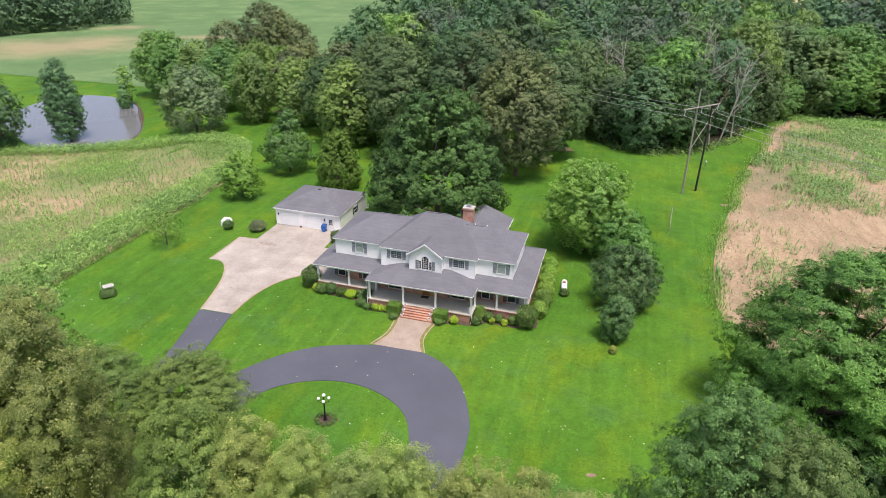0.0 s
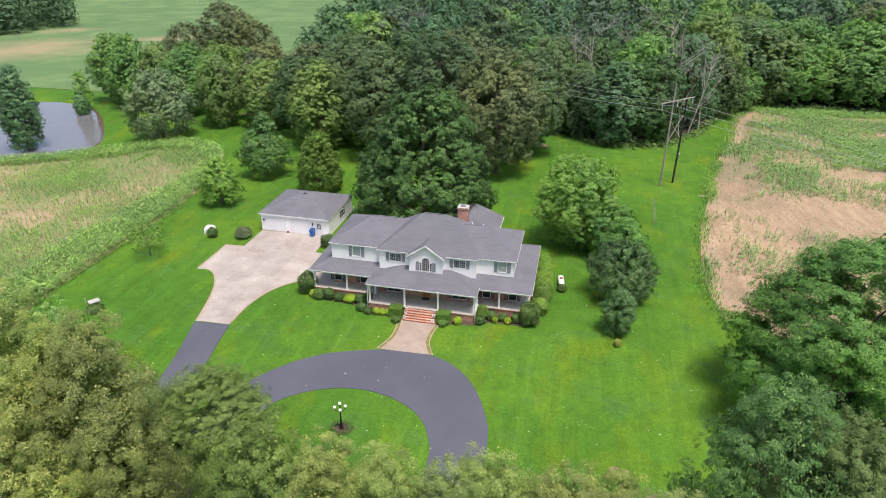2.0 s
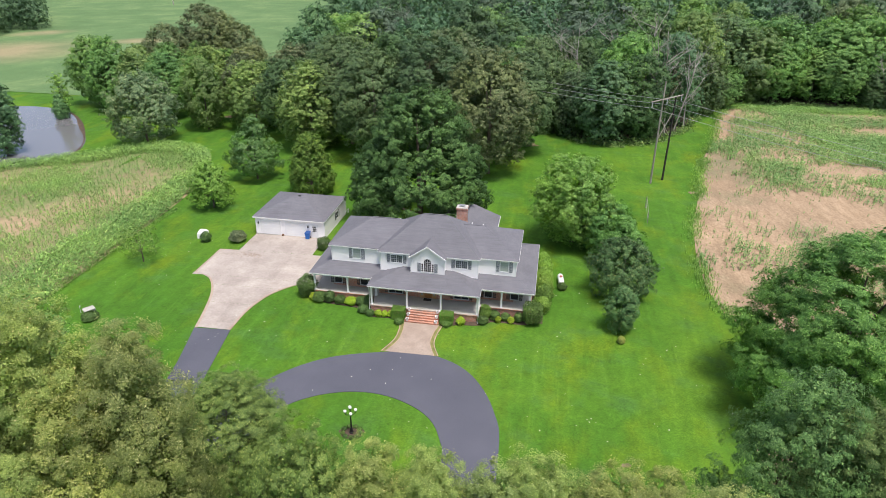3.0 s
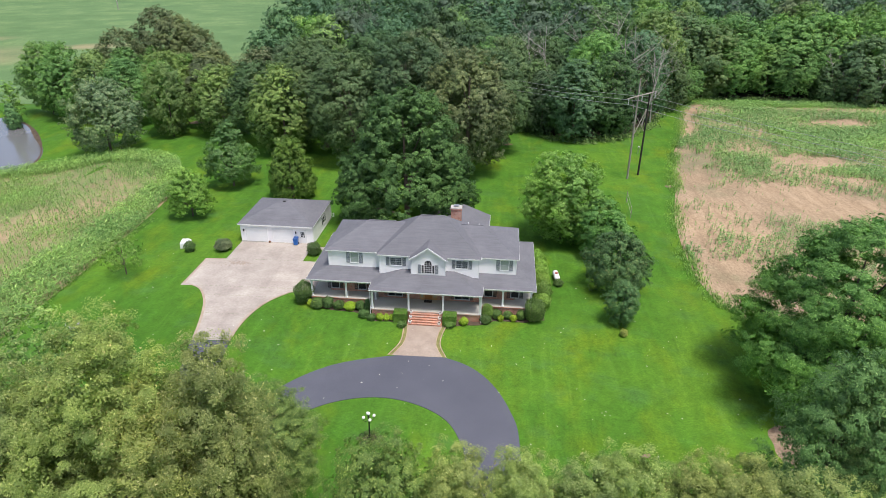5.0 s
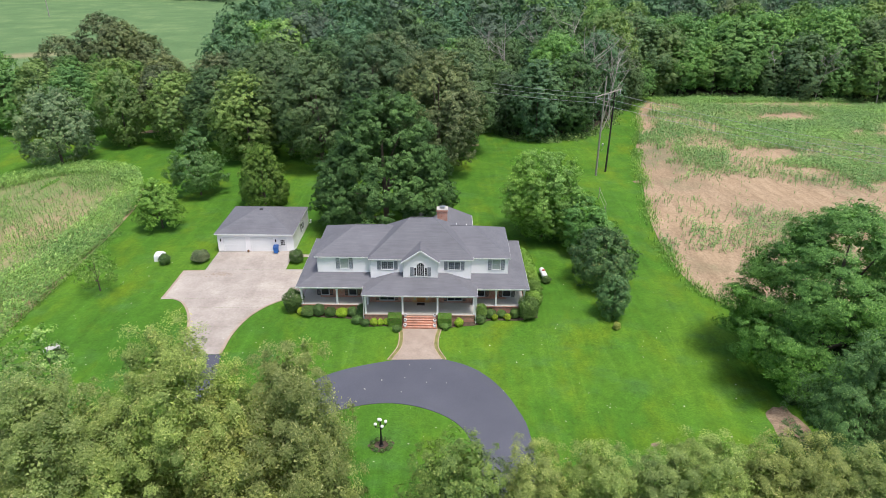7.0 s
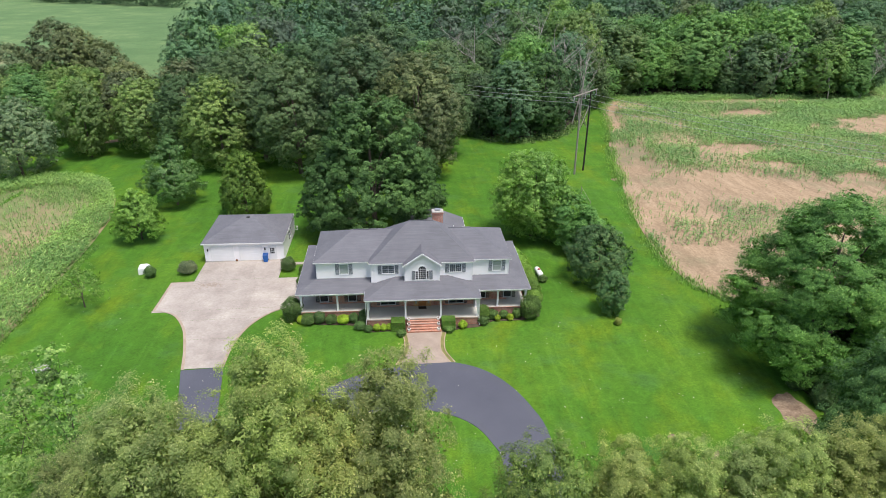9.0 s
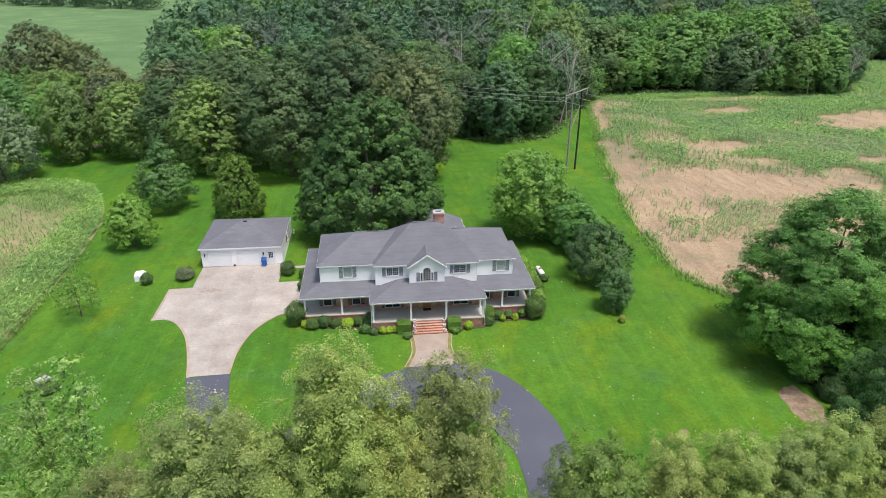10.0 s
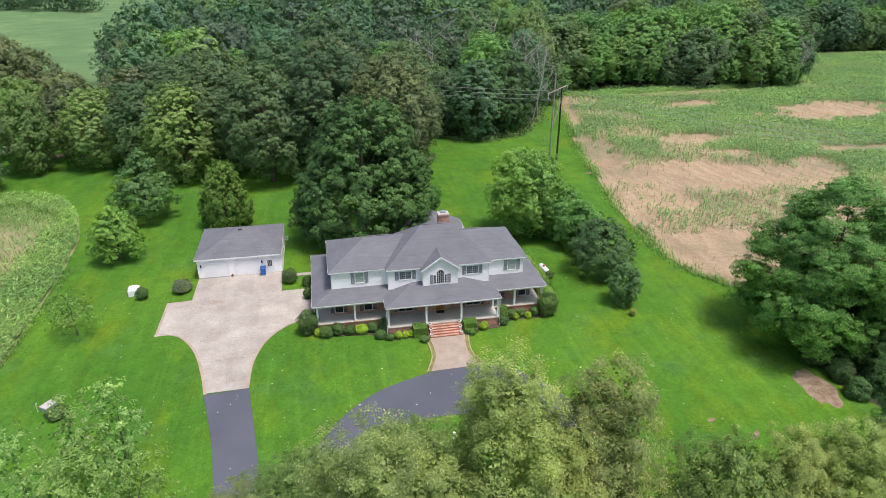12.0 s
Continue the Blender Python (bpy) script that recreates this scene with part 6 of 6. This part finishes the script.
while y < 400:
    x = -150.0
    step = 10.6 if y < 200 else 12.0
    while x < 380:
        px, py = x + rng.uniform(-3.4, 3.4), y + rng.uniform(-3.4, 3.4)
        if not open_spot(px, py) and py > woods_front(px) + 14 and px > woods_left(py) - 0.5 and px < 60 + 0.95 * py and px > -25 - 0.55 * py:
            if py < woods_front(px) + 62 and py < 215 and count < 200:
                k = rng.choice((0, 0, 1, 1, 2, 3, 4, 4, 5, 6, 7) if px < 40 else (0, 1, 1, 2, 3, 3, 1, 6))
                plant_tree(inner_trees[k], on_ground(px, py), INNER_WORDS[k] + " leafy tree inside the woods", rng.uniform(0, 6), rng.uniform(0.82, 1.25), "forest_tree", "tree", "trees inside the woods", rng.uniform(0.85, 1.3))
                count += 1
            else:
                groups[rng.choice((0, 0, 1, 1, 2, 2, 3, 3))].append((px, py))
        x += step
    y += step
for k, leaf in enumerate(("canopy_dark", "canopy_grey", "canopy_green", "canopy_blue")):
    woods_mass("woods", groups[k], leaf, "dense mixed summer woods seen from above")
far = []
for j in range(12):
    for i in range(11):
        fx, fy = -280 + 1.4 * j - 9 * i, 187 + 6.2 * j + 8.5 * i
        far.append((fx + rng.uniform(-4, 4), fy + rng.uniform(-4, 4)))
far += [(-262 + 9 * i + rng.uniform(-4, 4), 534 - 3.6 * i + 9 * j + rng.uniform(-4, 4)) for i in range(-6, 10) for j in range(3)]
far += [(-240 + 11 * i + rng.uniform(-4, 4), 690 + 9 * j + rng.uniform(-4, 4)) for i in range(-40, 60) for j in range(2)]
woods_mass("far_woods", far, "canopy_dark", "distant dark green woods beyond the fields", 0.4)


# undergrowth along the dark foot of the woods
def undergrowth():
    rng = np.random.default_rng(9)
    out = []
    for x in np.r_[np.arange(-50, 66, 0.9), np.arange(66, 160, 1.1)]:
        y = woods_front(x) + rng.uniform(-1.2, 2.5)
        r = rng.uniform(0.4, 1.5) * (0.8 if x > 66 else 1.0)
        n = int(50 + 40 * r)
        at = np.array([x, y, float(height(x, y)) + 0.2]) + rng.normal(size=(n, 3)) * r * np.array([0.7, 0.6, 0.5])
        at[:, 2] = np.maximum(at[:, 2], float(height(x, y)) + 0.1)
        out.append(leaves_at(rng, at, unit(np.array([0, -0.3, 0.6]) + rng.normal(size=(n, 3)) * 0.6), 0.42))
    return tagged(new("undergrowth", leaf_mesh("undergrowth", np.concatenate(out), M["near_leaf"])), "low bushes and weeds along the foot of the woods", "undergrowth", kind="stuff")


undergrowth()


# bare dead trees
def snag(x, y, high, seed):
    rng = random.Random(seed)
    t = thing("dead_tree", "bare grey dead tree standing among the woods", "tree", on_ground(x, y), "dead trees")
    bm = bmesh.new()

    def limb(p, d, length, r, level):
        pts, q = [Vector(p)], Vector(p)
        for _ in range(3):
            d = (d + Vector((rng.uniform(-0.25, 0.25), rng.uniform(-0.25, 0.25), 0.08))).normalized()
            q = q + d * length / 3
            pts.append(q.copy())
        tube(bm, pts, [r, r * 0.75, r * 0.5, r * 0.2], 5)
        if level < 3:
            for k in range(4 if level else 9):
                s = rng.uniform(0.35, 0.98)
                base = pts[min(int(s * 3), 2)].lerp(pts[min(int(s * 3), 2) + 1], s * 3 % 1)
                side = Vector((rng.uniform(-1, 1), rng.uniform(-1, 1), rng.uniform(0.2, 0.9))).normalized()
                limb(base, side, length * rng.uniform(0.28, 0.45), r * 0.42, level + 1)

    limb((0, 0, -0.5), Vector((0, 0, 1)), high, 0.21, 0)
    part("branching", bm, M["dead_wood"], t)


for k, (x, y, high) in enumerate(SNAGS):
    snag(x, y, high, 40 + k)


# ---- garden shrubs ----
def shrub(x, y, wide, high, leaf, name, label, z=None, square=False, seed=0, group=""):
    rng = np.random.default_rng(700 + seed)
    n = 7500 if square else int(min(6500, 1300 + 1700 * wide * high))
    if square:
        f = rng.uniform(-1, 1, (n, 3))
        axis = rng.integers(0, 3, n)
        f[np.arange(n), axis] = np.sign(f[np.arange(n), axis])
        normal = np.zeros((n, 3))
        normal[np.arange(n), axis] = f[np.arange(n), axis]
        at = f * np.array([wide / 2, wide * 0.42, high / 2]) * rng.uniform(0.93, 1.03, (n, 1)) + np.array([0, 0, high / 2])
    else:
        d = unit(rng.normal(size=(n, 3)))
        lump = 1 + 0.13 * np.sin(d[:, 0] * 4 + seed) * np.cos(d[:, 1] * 5 + 0.7 * seed) + 0.08 * np.sin(d[:, 2] * 7 + 1.3 * seed) + 0.06 * np.sin(d[:, 0] * 11 - seed) * np.sin(d[:, 1] * 12)
        at = d * (lump * rng.uniform(0.80, 1.06, n))[:, None] * np.array([wide / 2, wide / 2, high / 2]) + np.array([0, 0, high / 2])
        normal = d
    at[:, 2] = np.maximum(at[:, 2], 0.03)
    q = leaves_at(rng, at, unit(normal * 0.9 + np.array([0, 0, 0.15]) + rng.normal(size=(n, 3)) * (0.28 if square else 0.5)), 0.10 if wide < 2 else 0.135, 0.65, 0.1)
    ob = thing(name, label, "shrub", on_ground(x, y) if z is None else (x, y, z), group)
    new("foliage", leaf_mesh("foliage", q, M[leaf])).parent = ob
    bm = bmesh.new()
    for k in range(5):
        a = k * 1.26
        tube(bm, [(0.05 * math.cos(a), 0.05 * math.sin(a), -0.1), (0.28 * wide * math.cos(a), 0.28 * wide * math.sin(a), high * 0.7)], [0.03, 0.012], 5)
    part("stem", bm, M["bark"], ob)
    return ob


BEDS = [
    (-15.4, 0.6, 2.4, 2.9, "shrub_leaf"), (-14.4, -0.3, 0.8, 0.9, "lime_leaf"), (-13.5, -0.5, 1.7, 1.2, "shrub_leaf"), (-12.2, -0.4, 1.4, 1.4, "shrub_leaf"), (-10.8, -0.5, 1.3, 1.05, "shrub_leaf"), (-9.4, -0.6, 1.4, 1.0, "lime_leaf"), (-8.2, -0.5, 1.2, 1.1, "shrub_leaf"), (-6.95, -0.9, 1.2, 1.8, "dark_leaf"), (-7.4, -2.0, 1.3, 0.9, "shrub_leaf"), (-6.4, -2.6, 1.0, 0.75, "shrub_leaf"),
    (-5.4, -2.5, 0.9, 0.8, "lime_leaf"), (-4.6, -2.5, 0.75, 0.75, "lime_leaf"), (-3.95, -2.4, 0.7, 0.75, "lime_leaf"), (-2.6, -3.7, 1.05, 0.7, "shrub_leaf"), (2.95, -3.1, 1.25, 0.7, "shrub_leaf"), (4.6, -2.5, 1.0, 0.95, "lime_leaf"), (7.3, -0.6, 1.35, 1.75, "fresh_leaf"), (7.1, -1.8, 1.3, 0.95, "shrub_leaf"), (8.4, -0.6, 1.25, 1.1, "shrub_leaf"), (8.9, -1.2, 0.7, 0.75, "lime_leaf"), (9.7, -0.6, 1.05, 1.0, "shrub_leaf"), (10.4, -1.1, 0.8, 0.75, "lime_leaf"), (11.3, -0.6, 1.1, 1.15, "shrub_leaf"), (12.9, -0.7, 2.4, 3.0, "shrub_leaf"),
    (13.9, 2.2, 2.1, 2.0, "fresh_leaf"), (14.0, 4.6, 2.3, 2.2, "fresh_leaf"), (14.0, 7.1, 2.3, 2.1, "fresh_leaf"), (13.9, 9.6, 2.4, 2.2, "fresh_leaf"), (13.8, 12.2, 2.3, 2.1, "fresh_leaf"), (13.6, 14.6, 2.0, 1.9, "fresh_leaf"),
    (-36.4, 13.6, 1.5, 1.5, "shrub_leaf"), (-31.6, 14.2, 2.3, 1.6, "olive_grey_leaf"), (-17.9, 13.6, 1.9, 1.9, "shrub_leaf"), (-15.6, 12.2, 1.3, 1.4, "shrub_leaf"), (-15.5, 8.6, 1.1, 1.6, "shrub_leaf"), (16.3, 8.2, 1.2, 0.9, "shrub_leaf"), (-39.5, -8.6, 2.0, 0.8, "shrub_leaf"), (23.0, -2.9, 0.8, 0.9, "olive_leaf"),
]
KIND = {"olive_grey_leaf": "rounded olive shrub with bronze new growth", "olive_leaf": "small dull yellow-green plant", "shrub_leaf": "clipped dark green shrub", "lime_leaf": "small bright yellow-green shrub", "dark_leaf": "upright dark green shrub", "fresh_leaf": "leafy light green shrub", "bronze_leaf": "rounded bronze-green shrub"}
for k, (x, y, wide, high, leaf) in enumerate(BEDS):
    where = "in the bed before the porch" if k < 24 else "along the side of the porch" if k < 30 else "on the lawn"
    shrub(x, y, wide, high, leaf, "shrub", KIND[leaf] + " " + where, seed=k, group="shrubs round the house" if k < 30 else "")
for x, s in ((-2.95, 60), (2.9, 61)):
    shrub(x, -2.35, 1.55, 1.25, "hedge_leaf", "box_hedge", "square-clipped green box hedge beside the steps", square=True, seed=s, group="box hedges")
for k in range(9):
    a = k * 0.698
    shrub(-2.75 + 0.85 * math.cos(a), -21.9 + 0.75 * math.sin(a), 0.42, 0.22, "near_leaf" if k % 2 else "shrub_leaf", "bedding_plant", "low green bedding plant round the lamp post", seed=80 + k, group="plants round the lamp")


# mulch beds and bare patches
def patch(name, x, y, rx, ry, turn, lift, material, label, seed):
    rng = random.Random(seed)
    ph = [rng.uniform(0, 6) for _ in range(3)]
    bm = bmesh.new()
    rows = []
    for s in (1.0, 0.6, 0.25):
        ring = []
        for a in np.linspace(0, 2 * math.pi, 40, endpoint=False):
            k = s * (1 + 0.12 * math.sin(2 * a + ph[0]) + 0.08 * math.sin(5 * a + ph[1]) + 0.05 * math.sin(9 * a + ph[2]))
            px = x + k * (rx * math.cos(a) * math.cos(turn) - ry * math.sin(a) * math.sin(turn))
            py = y + k * (rx * math.cos(a) * math.sin(turn) + ry * math.sin(a) * math.cos(turn))
            ring.append(bm.verts.new((px, py, float(height(px, py)) + (lift if s < 1 else -0.02))))
        rows.append(ring)
    for p, q in zip(rows, rows[1:]):
        for k in range(40):
            bm.faces.new((p[k], p[(k + 1) % 40], q[(k + 1) % 40], q[k]))
    bm.faces.new(rows[-1])
    return tagged(part(name, bm, M[material]), label, "ground patch", kind="structure")


patch("lamp_bed", -2.75, -21.9, 1.25, 1.0, 0, 0.03, "mulch", "round mulch bed at the lamp post", 1)
# very dark ground below the spreading crown, in the forest floor's colour
patch("shaded_litter", 42.6, -15.0, 9.0, 5.4, -1.62, 0.03, "leaf_litter", "very dark brown ground under the spreading tree", 12)
patch("bare_earth", 35.6, -19.0, 3.5, 1.8, -1.75, 0.05, "bare_earth", "bare brown earth under the spreading tree", 2)
patch("bare_spot", 22.2, -21.4, 0.5, 0.32, 0.3, 0.03, "bare_earth", "small bare patch in the lawn", 3)
patch("bare_spot", 25.2, -24.0, 0.75, 0.3, 0.8, 0.03, "bare_earth", "small bare patch in the lawn", 4)
patch("bare_spot", 40.0, 50.8, 1.0, 0.8, 0.4, 0.06, "bare_earth", "small bare patch at the field edge", 9)
patch("ash_spot", 6.8, 77.0, 4.5, 2.0, 0.2, 0.03, "bare_earth", "bare brown patch at the foot of the woods", 5)
patch("stone_ring", -73.5, 96.0, 3.0, 1.6, 0.2, 0.05, "bare_earth", "brown bare patch behind the lawn", 6)
bed_l = np.array([(-15.2, 0.1), (-12.0, -0.9), (-8.4, -1.3), (-6.4, -2.8), (-3.9, -2.8), (-2.1, -3.6)])
bed_r = np.array([(-14.5, 0.36), (-11.0, 0.36), (-7.0, 0.36), (-6.5, -1.78), (-4.0, -1.78), (-2.0, -1.78)])
tagged(strip("mulch_bed", spline(bed_l, 30), bed_r[np.linspace(0, 5, 30).astype(int)], 0.04, M["mulch"], 0.06, 4), "dark mulch bed along the porch", "bed", kind="structure")
bed_l = np.array([(2.1, -3.4), (4.6, -2.7), (6.6, -2.4), (8.2, -1.35), (10.4, -1.3), (12.0, -1.25), (13.1, -0.7)])
bed_r = np.array([(2.0, -1.78), (4.5, -1.78), (6.5, -1.78), (7.0, 0.36), (9.0, 0.36), (11.0, 0.36), (12.5, 0.36)])
tagged(strip("mulch_bed", bed_r[np.linspace(0, 6, 30).astype(int)], spline(bed_l, 30), 0.04, M["mulch"], 0.06, 4), "dark mulch bed along the porch", "bed", kind="structure")
tagged(strip("mulch_bed", np.array([(12.5, -0.8), (12.5, 15.5)]), np.array([(14.1, -0.6), (14.1, 15.5)]), 0.035, M["mulch"], 0.06, 4), "dark mulch bed beside the porch", "bed", kind="structure")


# ---- corn ----
def blotch(x, y, s):
    """A smooth uneven pattern between 0 and 1."""
    return 0.5 + 0.25 * (np.sin(x / (5.1 * s) + 1.3 * np.sin(y / (7.3 * s))) + np.sin(y / (4.3 * s) + 1.7 * np.sin(x / (9.1 * s) + 2.0)))


def corn(name, x, y, tall, label, seed, leaf="corn_leaf", leaves=8):
    """Maize plants: arching pointed blades set round each stalk, and the stalk itself."""
    rng = np.random.default_rng(seed)
    n = len(x)
    foot = np.stack([x, y, height(x, y)], 1)
    up = np.array([0, 0, 1.0])
    out = []
    for j in range(leaves):
        a = rng.uniform(0, 2 * np.pi, n)
        z = tall * (0.10 + 0.74 * j / leaves)
        d = np.stack([np.cos(a), np.sin(a), np.zeros(n)], 1)
        s = np.stack([-np.sin(a), np.cos(a), np.zeros(n)], 1)
        reach = (tall * rng.uniform(0.24, 0.42, n))[:, None]
        base = foot + up * z[:, None] + d * reach * 0.1
        tip = base + d * reach + up * reach * rng.uniform(0.0, 0.7, (n, 1))
        w = np.maximum(reach * 0.11, 0.042)
        out.append(np.stack([base - s * w, base + s * w + up * reach * 0.12, tip], 1))
    w = np.array([0.03, 0.0, 0.0])
    out.append(np.stack([foot - w, foot + w, foot + up * (tall * 0.95)[:, None]], 1))
    return tagged(new(name, leaf_mesh(name, np.concatenate(out), M[leaf])), label, "corn", kind="stuff")


def planted(rng, x0, x1, row, y0, y1, plant):
    """Places in rows that run away from the house front."""
    xs, ys = np.meshgrid(np.arange(x0, x1, row), np.arange(y0, y1, plant))
    return (xs + rng.normal(size=xs.shape) * 0.06).ravel(), (ys + rng.normal(size=ys.shape) * 0.12).ravel()


rng = np.random.default_rng(31)
xs, ys = planted(rng, -124, -48.2, 0.76, -26, 68, 0.22)
gap = west_back(xs) - ys
rim = np.minimum(gap, -48.4 - xs)
wave = blotch(xs, ys, 1.0) + 0.3 * (blotch(xs, ys, 0.37) - 0.5)
dense = rim < 8 + 3 * (blotch(xs, ys, 0.6) - 0.5)
share = np.where(dense, 0.95, np.clip(0.42 + 1.5 * (wave - 0.45), 0.22, 0.92))
keep = (gap > 0.1) & (rim > -0.1) & (rng.uniform(size=xs.shape) < share * np.where(xs < -100, 0.75, 1.0))
xs, ys, dense = xs[keep], ys[keep], dense[keep]
corn("corn_west", xs, ys, np.where(dense, rng.uniform(1.2, 1.9, len(xs)), rng.uniform(0.6, 1.25, len(xs))), "young green corn in patchy rows, tallest at the edge", 1, "corn_pale")


def oval_patch(x, y, cx, cy, rx, ry, turn):
    """1 in the middle of an uneven oval, falling to 0 at its ragged rim."""
    u = ((x - cx) * math.cos(turn) + (y - cy) * math.sin(turn)) / rx
    v = (-(x - cx) * math.sin(turn) + (y - cy) * math.cos(turn)) / ry
    return np.clip((1.25 - np.hypot(u, v) - 0.5 * (blotch(x, y, 0.55) - 0.5) - 0.5 * (blotch(x, y, 0.21) - 0.5)) / 0.45, 0, 1)


# bare ground in the east field: middle, half lengths, turn
BARE = [(74.5, 70.5, 8.0, 5.0, 0.0), (61.0, 44.0, 23.0, 8.5, -0.12), (86.0, 43.0, 9.0, 5.0, 0.9), (130.0, 93.0, 21.0, 9.5, 0.25), (106.0, 55.5, 9.5, 2.6, -0.1), (42.5, 11.0, 11.0, 7.5, 0.5), (43.0, 57.0, 7.0, 20.0, -0.25), (112.0, 127.0, 34.0, 3.0, 0.05), (96.0, 108.0, 11.0, 4.0, 0.2)]
xs, ys = planted(rng, 35, 262, 0.80, 0.5, 196, 0.27)
inside = xs - east_edge(ys)
bare = np.max([oval_patch(xs, ys, *b) for b in BARE], axis=0)
bare = np.maximum(bare, np.clip((5.5 - inside) / 3.0, 0, 1) * (blotch(xs, ys, 0.7) < 0.66))
thin = np.clip((62 + 0.16 * (xs - 60) - ys) / 8, 0, 1) * np.clip((86 - xs) / 8, 0, 1)
share = (1 - 0.94 * bare) * np.where(thin > 0.5, 0.09 + 0.32 * (blotch(xs, ys, 0.8) > 0.34), np.where(xs < 74 + 6 * blotch(xs, ys, 0.9), 0.26 + 0.46 * (blotch(xs, ys, 0.75) > 0.42), 0.62 + 0.38 * (blotch(xs, ys, 1.7) > 0.36)))
keep = (inside > 0.3) & (ys < np.where(xs > 146, 190, 133.5)) & (rng.uniform(size=xs.shape) < share) & (xs < 75 + ys * 1.1)
xs, ys, bare, thin = xs[keep], ys[keep], bare[keep], thin[keep]
corn("corn_east", xs, ys, rng.uniform(1.1, 1.9, len(xs)) * (1 - 0.45 * bare) * (1 - 0.15 * thin), "young green corn in uneven bands on bare soil", 2)

# ragged weeds along the field edges
yy = rng.uniform(0.5, 134, 6500)
keep = rng.uniform(size=yy.shape) < np.clip(1.5 * blotch(yy, yy * 0.3, 0.5), 0.1, 1)
yy = yy[keep]
xx = east_edge(yy) + rng.normal(size=yy.shape) * 0.75 + 0.15
x2 = rng.uniform(62, 150, 5200)
y2 = 131.5 + rng.normal(size=x2.shape) * 2.2
corn("edge_grass", x2, y2, rng.uniform(0.3, 0.8, len(x2)), "rough yellowish grass between the field and the woods", 4, "corn_pale", 5)
y3 = rng.uniform(-30, 26, 1300)
x3 = -48.5 + rng.normal(size=y3.shape) * 0.35
corn("field_weeds", np.r_[xx, x3], np.r_[yy, y3], np.r_[rng.uniform(0.25, 0.85, len(xx)), rng.uniform(0.15, 0.5, len(x3))], "ragged green weeds along the edge of the field", 3, "fresh_leaf", 5)

# pale fallen leaves on lawn and asphalt
rng = np.random.default_rng(55)
n = 280
x, y = rng.uniform(-45, 34, n), rng.uniform(-32, 14, n)
ok = ~((x > -34) & (x < 14) & (y > -3)) 
x, y = x[ok], y[ok]
at = np.stack([x, y, height(x, y) + 0.075], 1)
nrm = unit(np.array([0, 0, 1.0]) + rng.normal(size=(len(x), 3)) * 0.15)
tagged(new("fallen_leaves", leaf_mesh("fallen_leaves", leaves_at(rng, at, nrm, 0.15, 0.6, 0.0), M["dry_leaf"])), "pale dry leaves scattered on lawn and asphalt", "fallen leaves", kind="stuff")
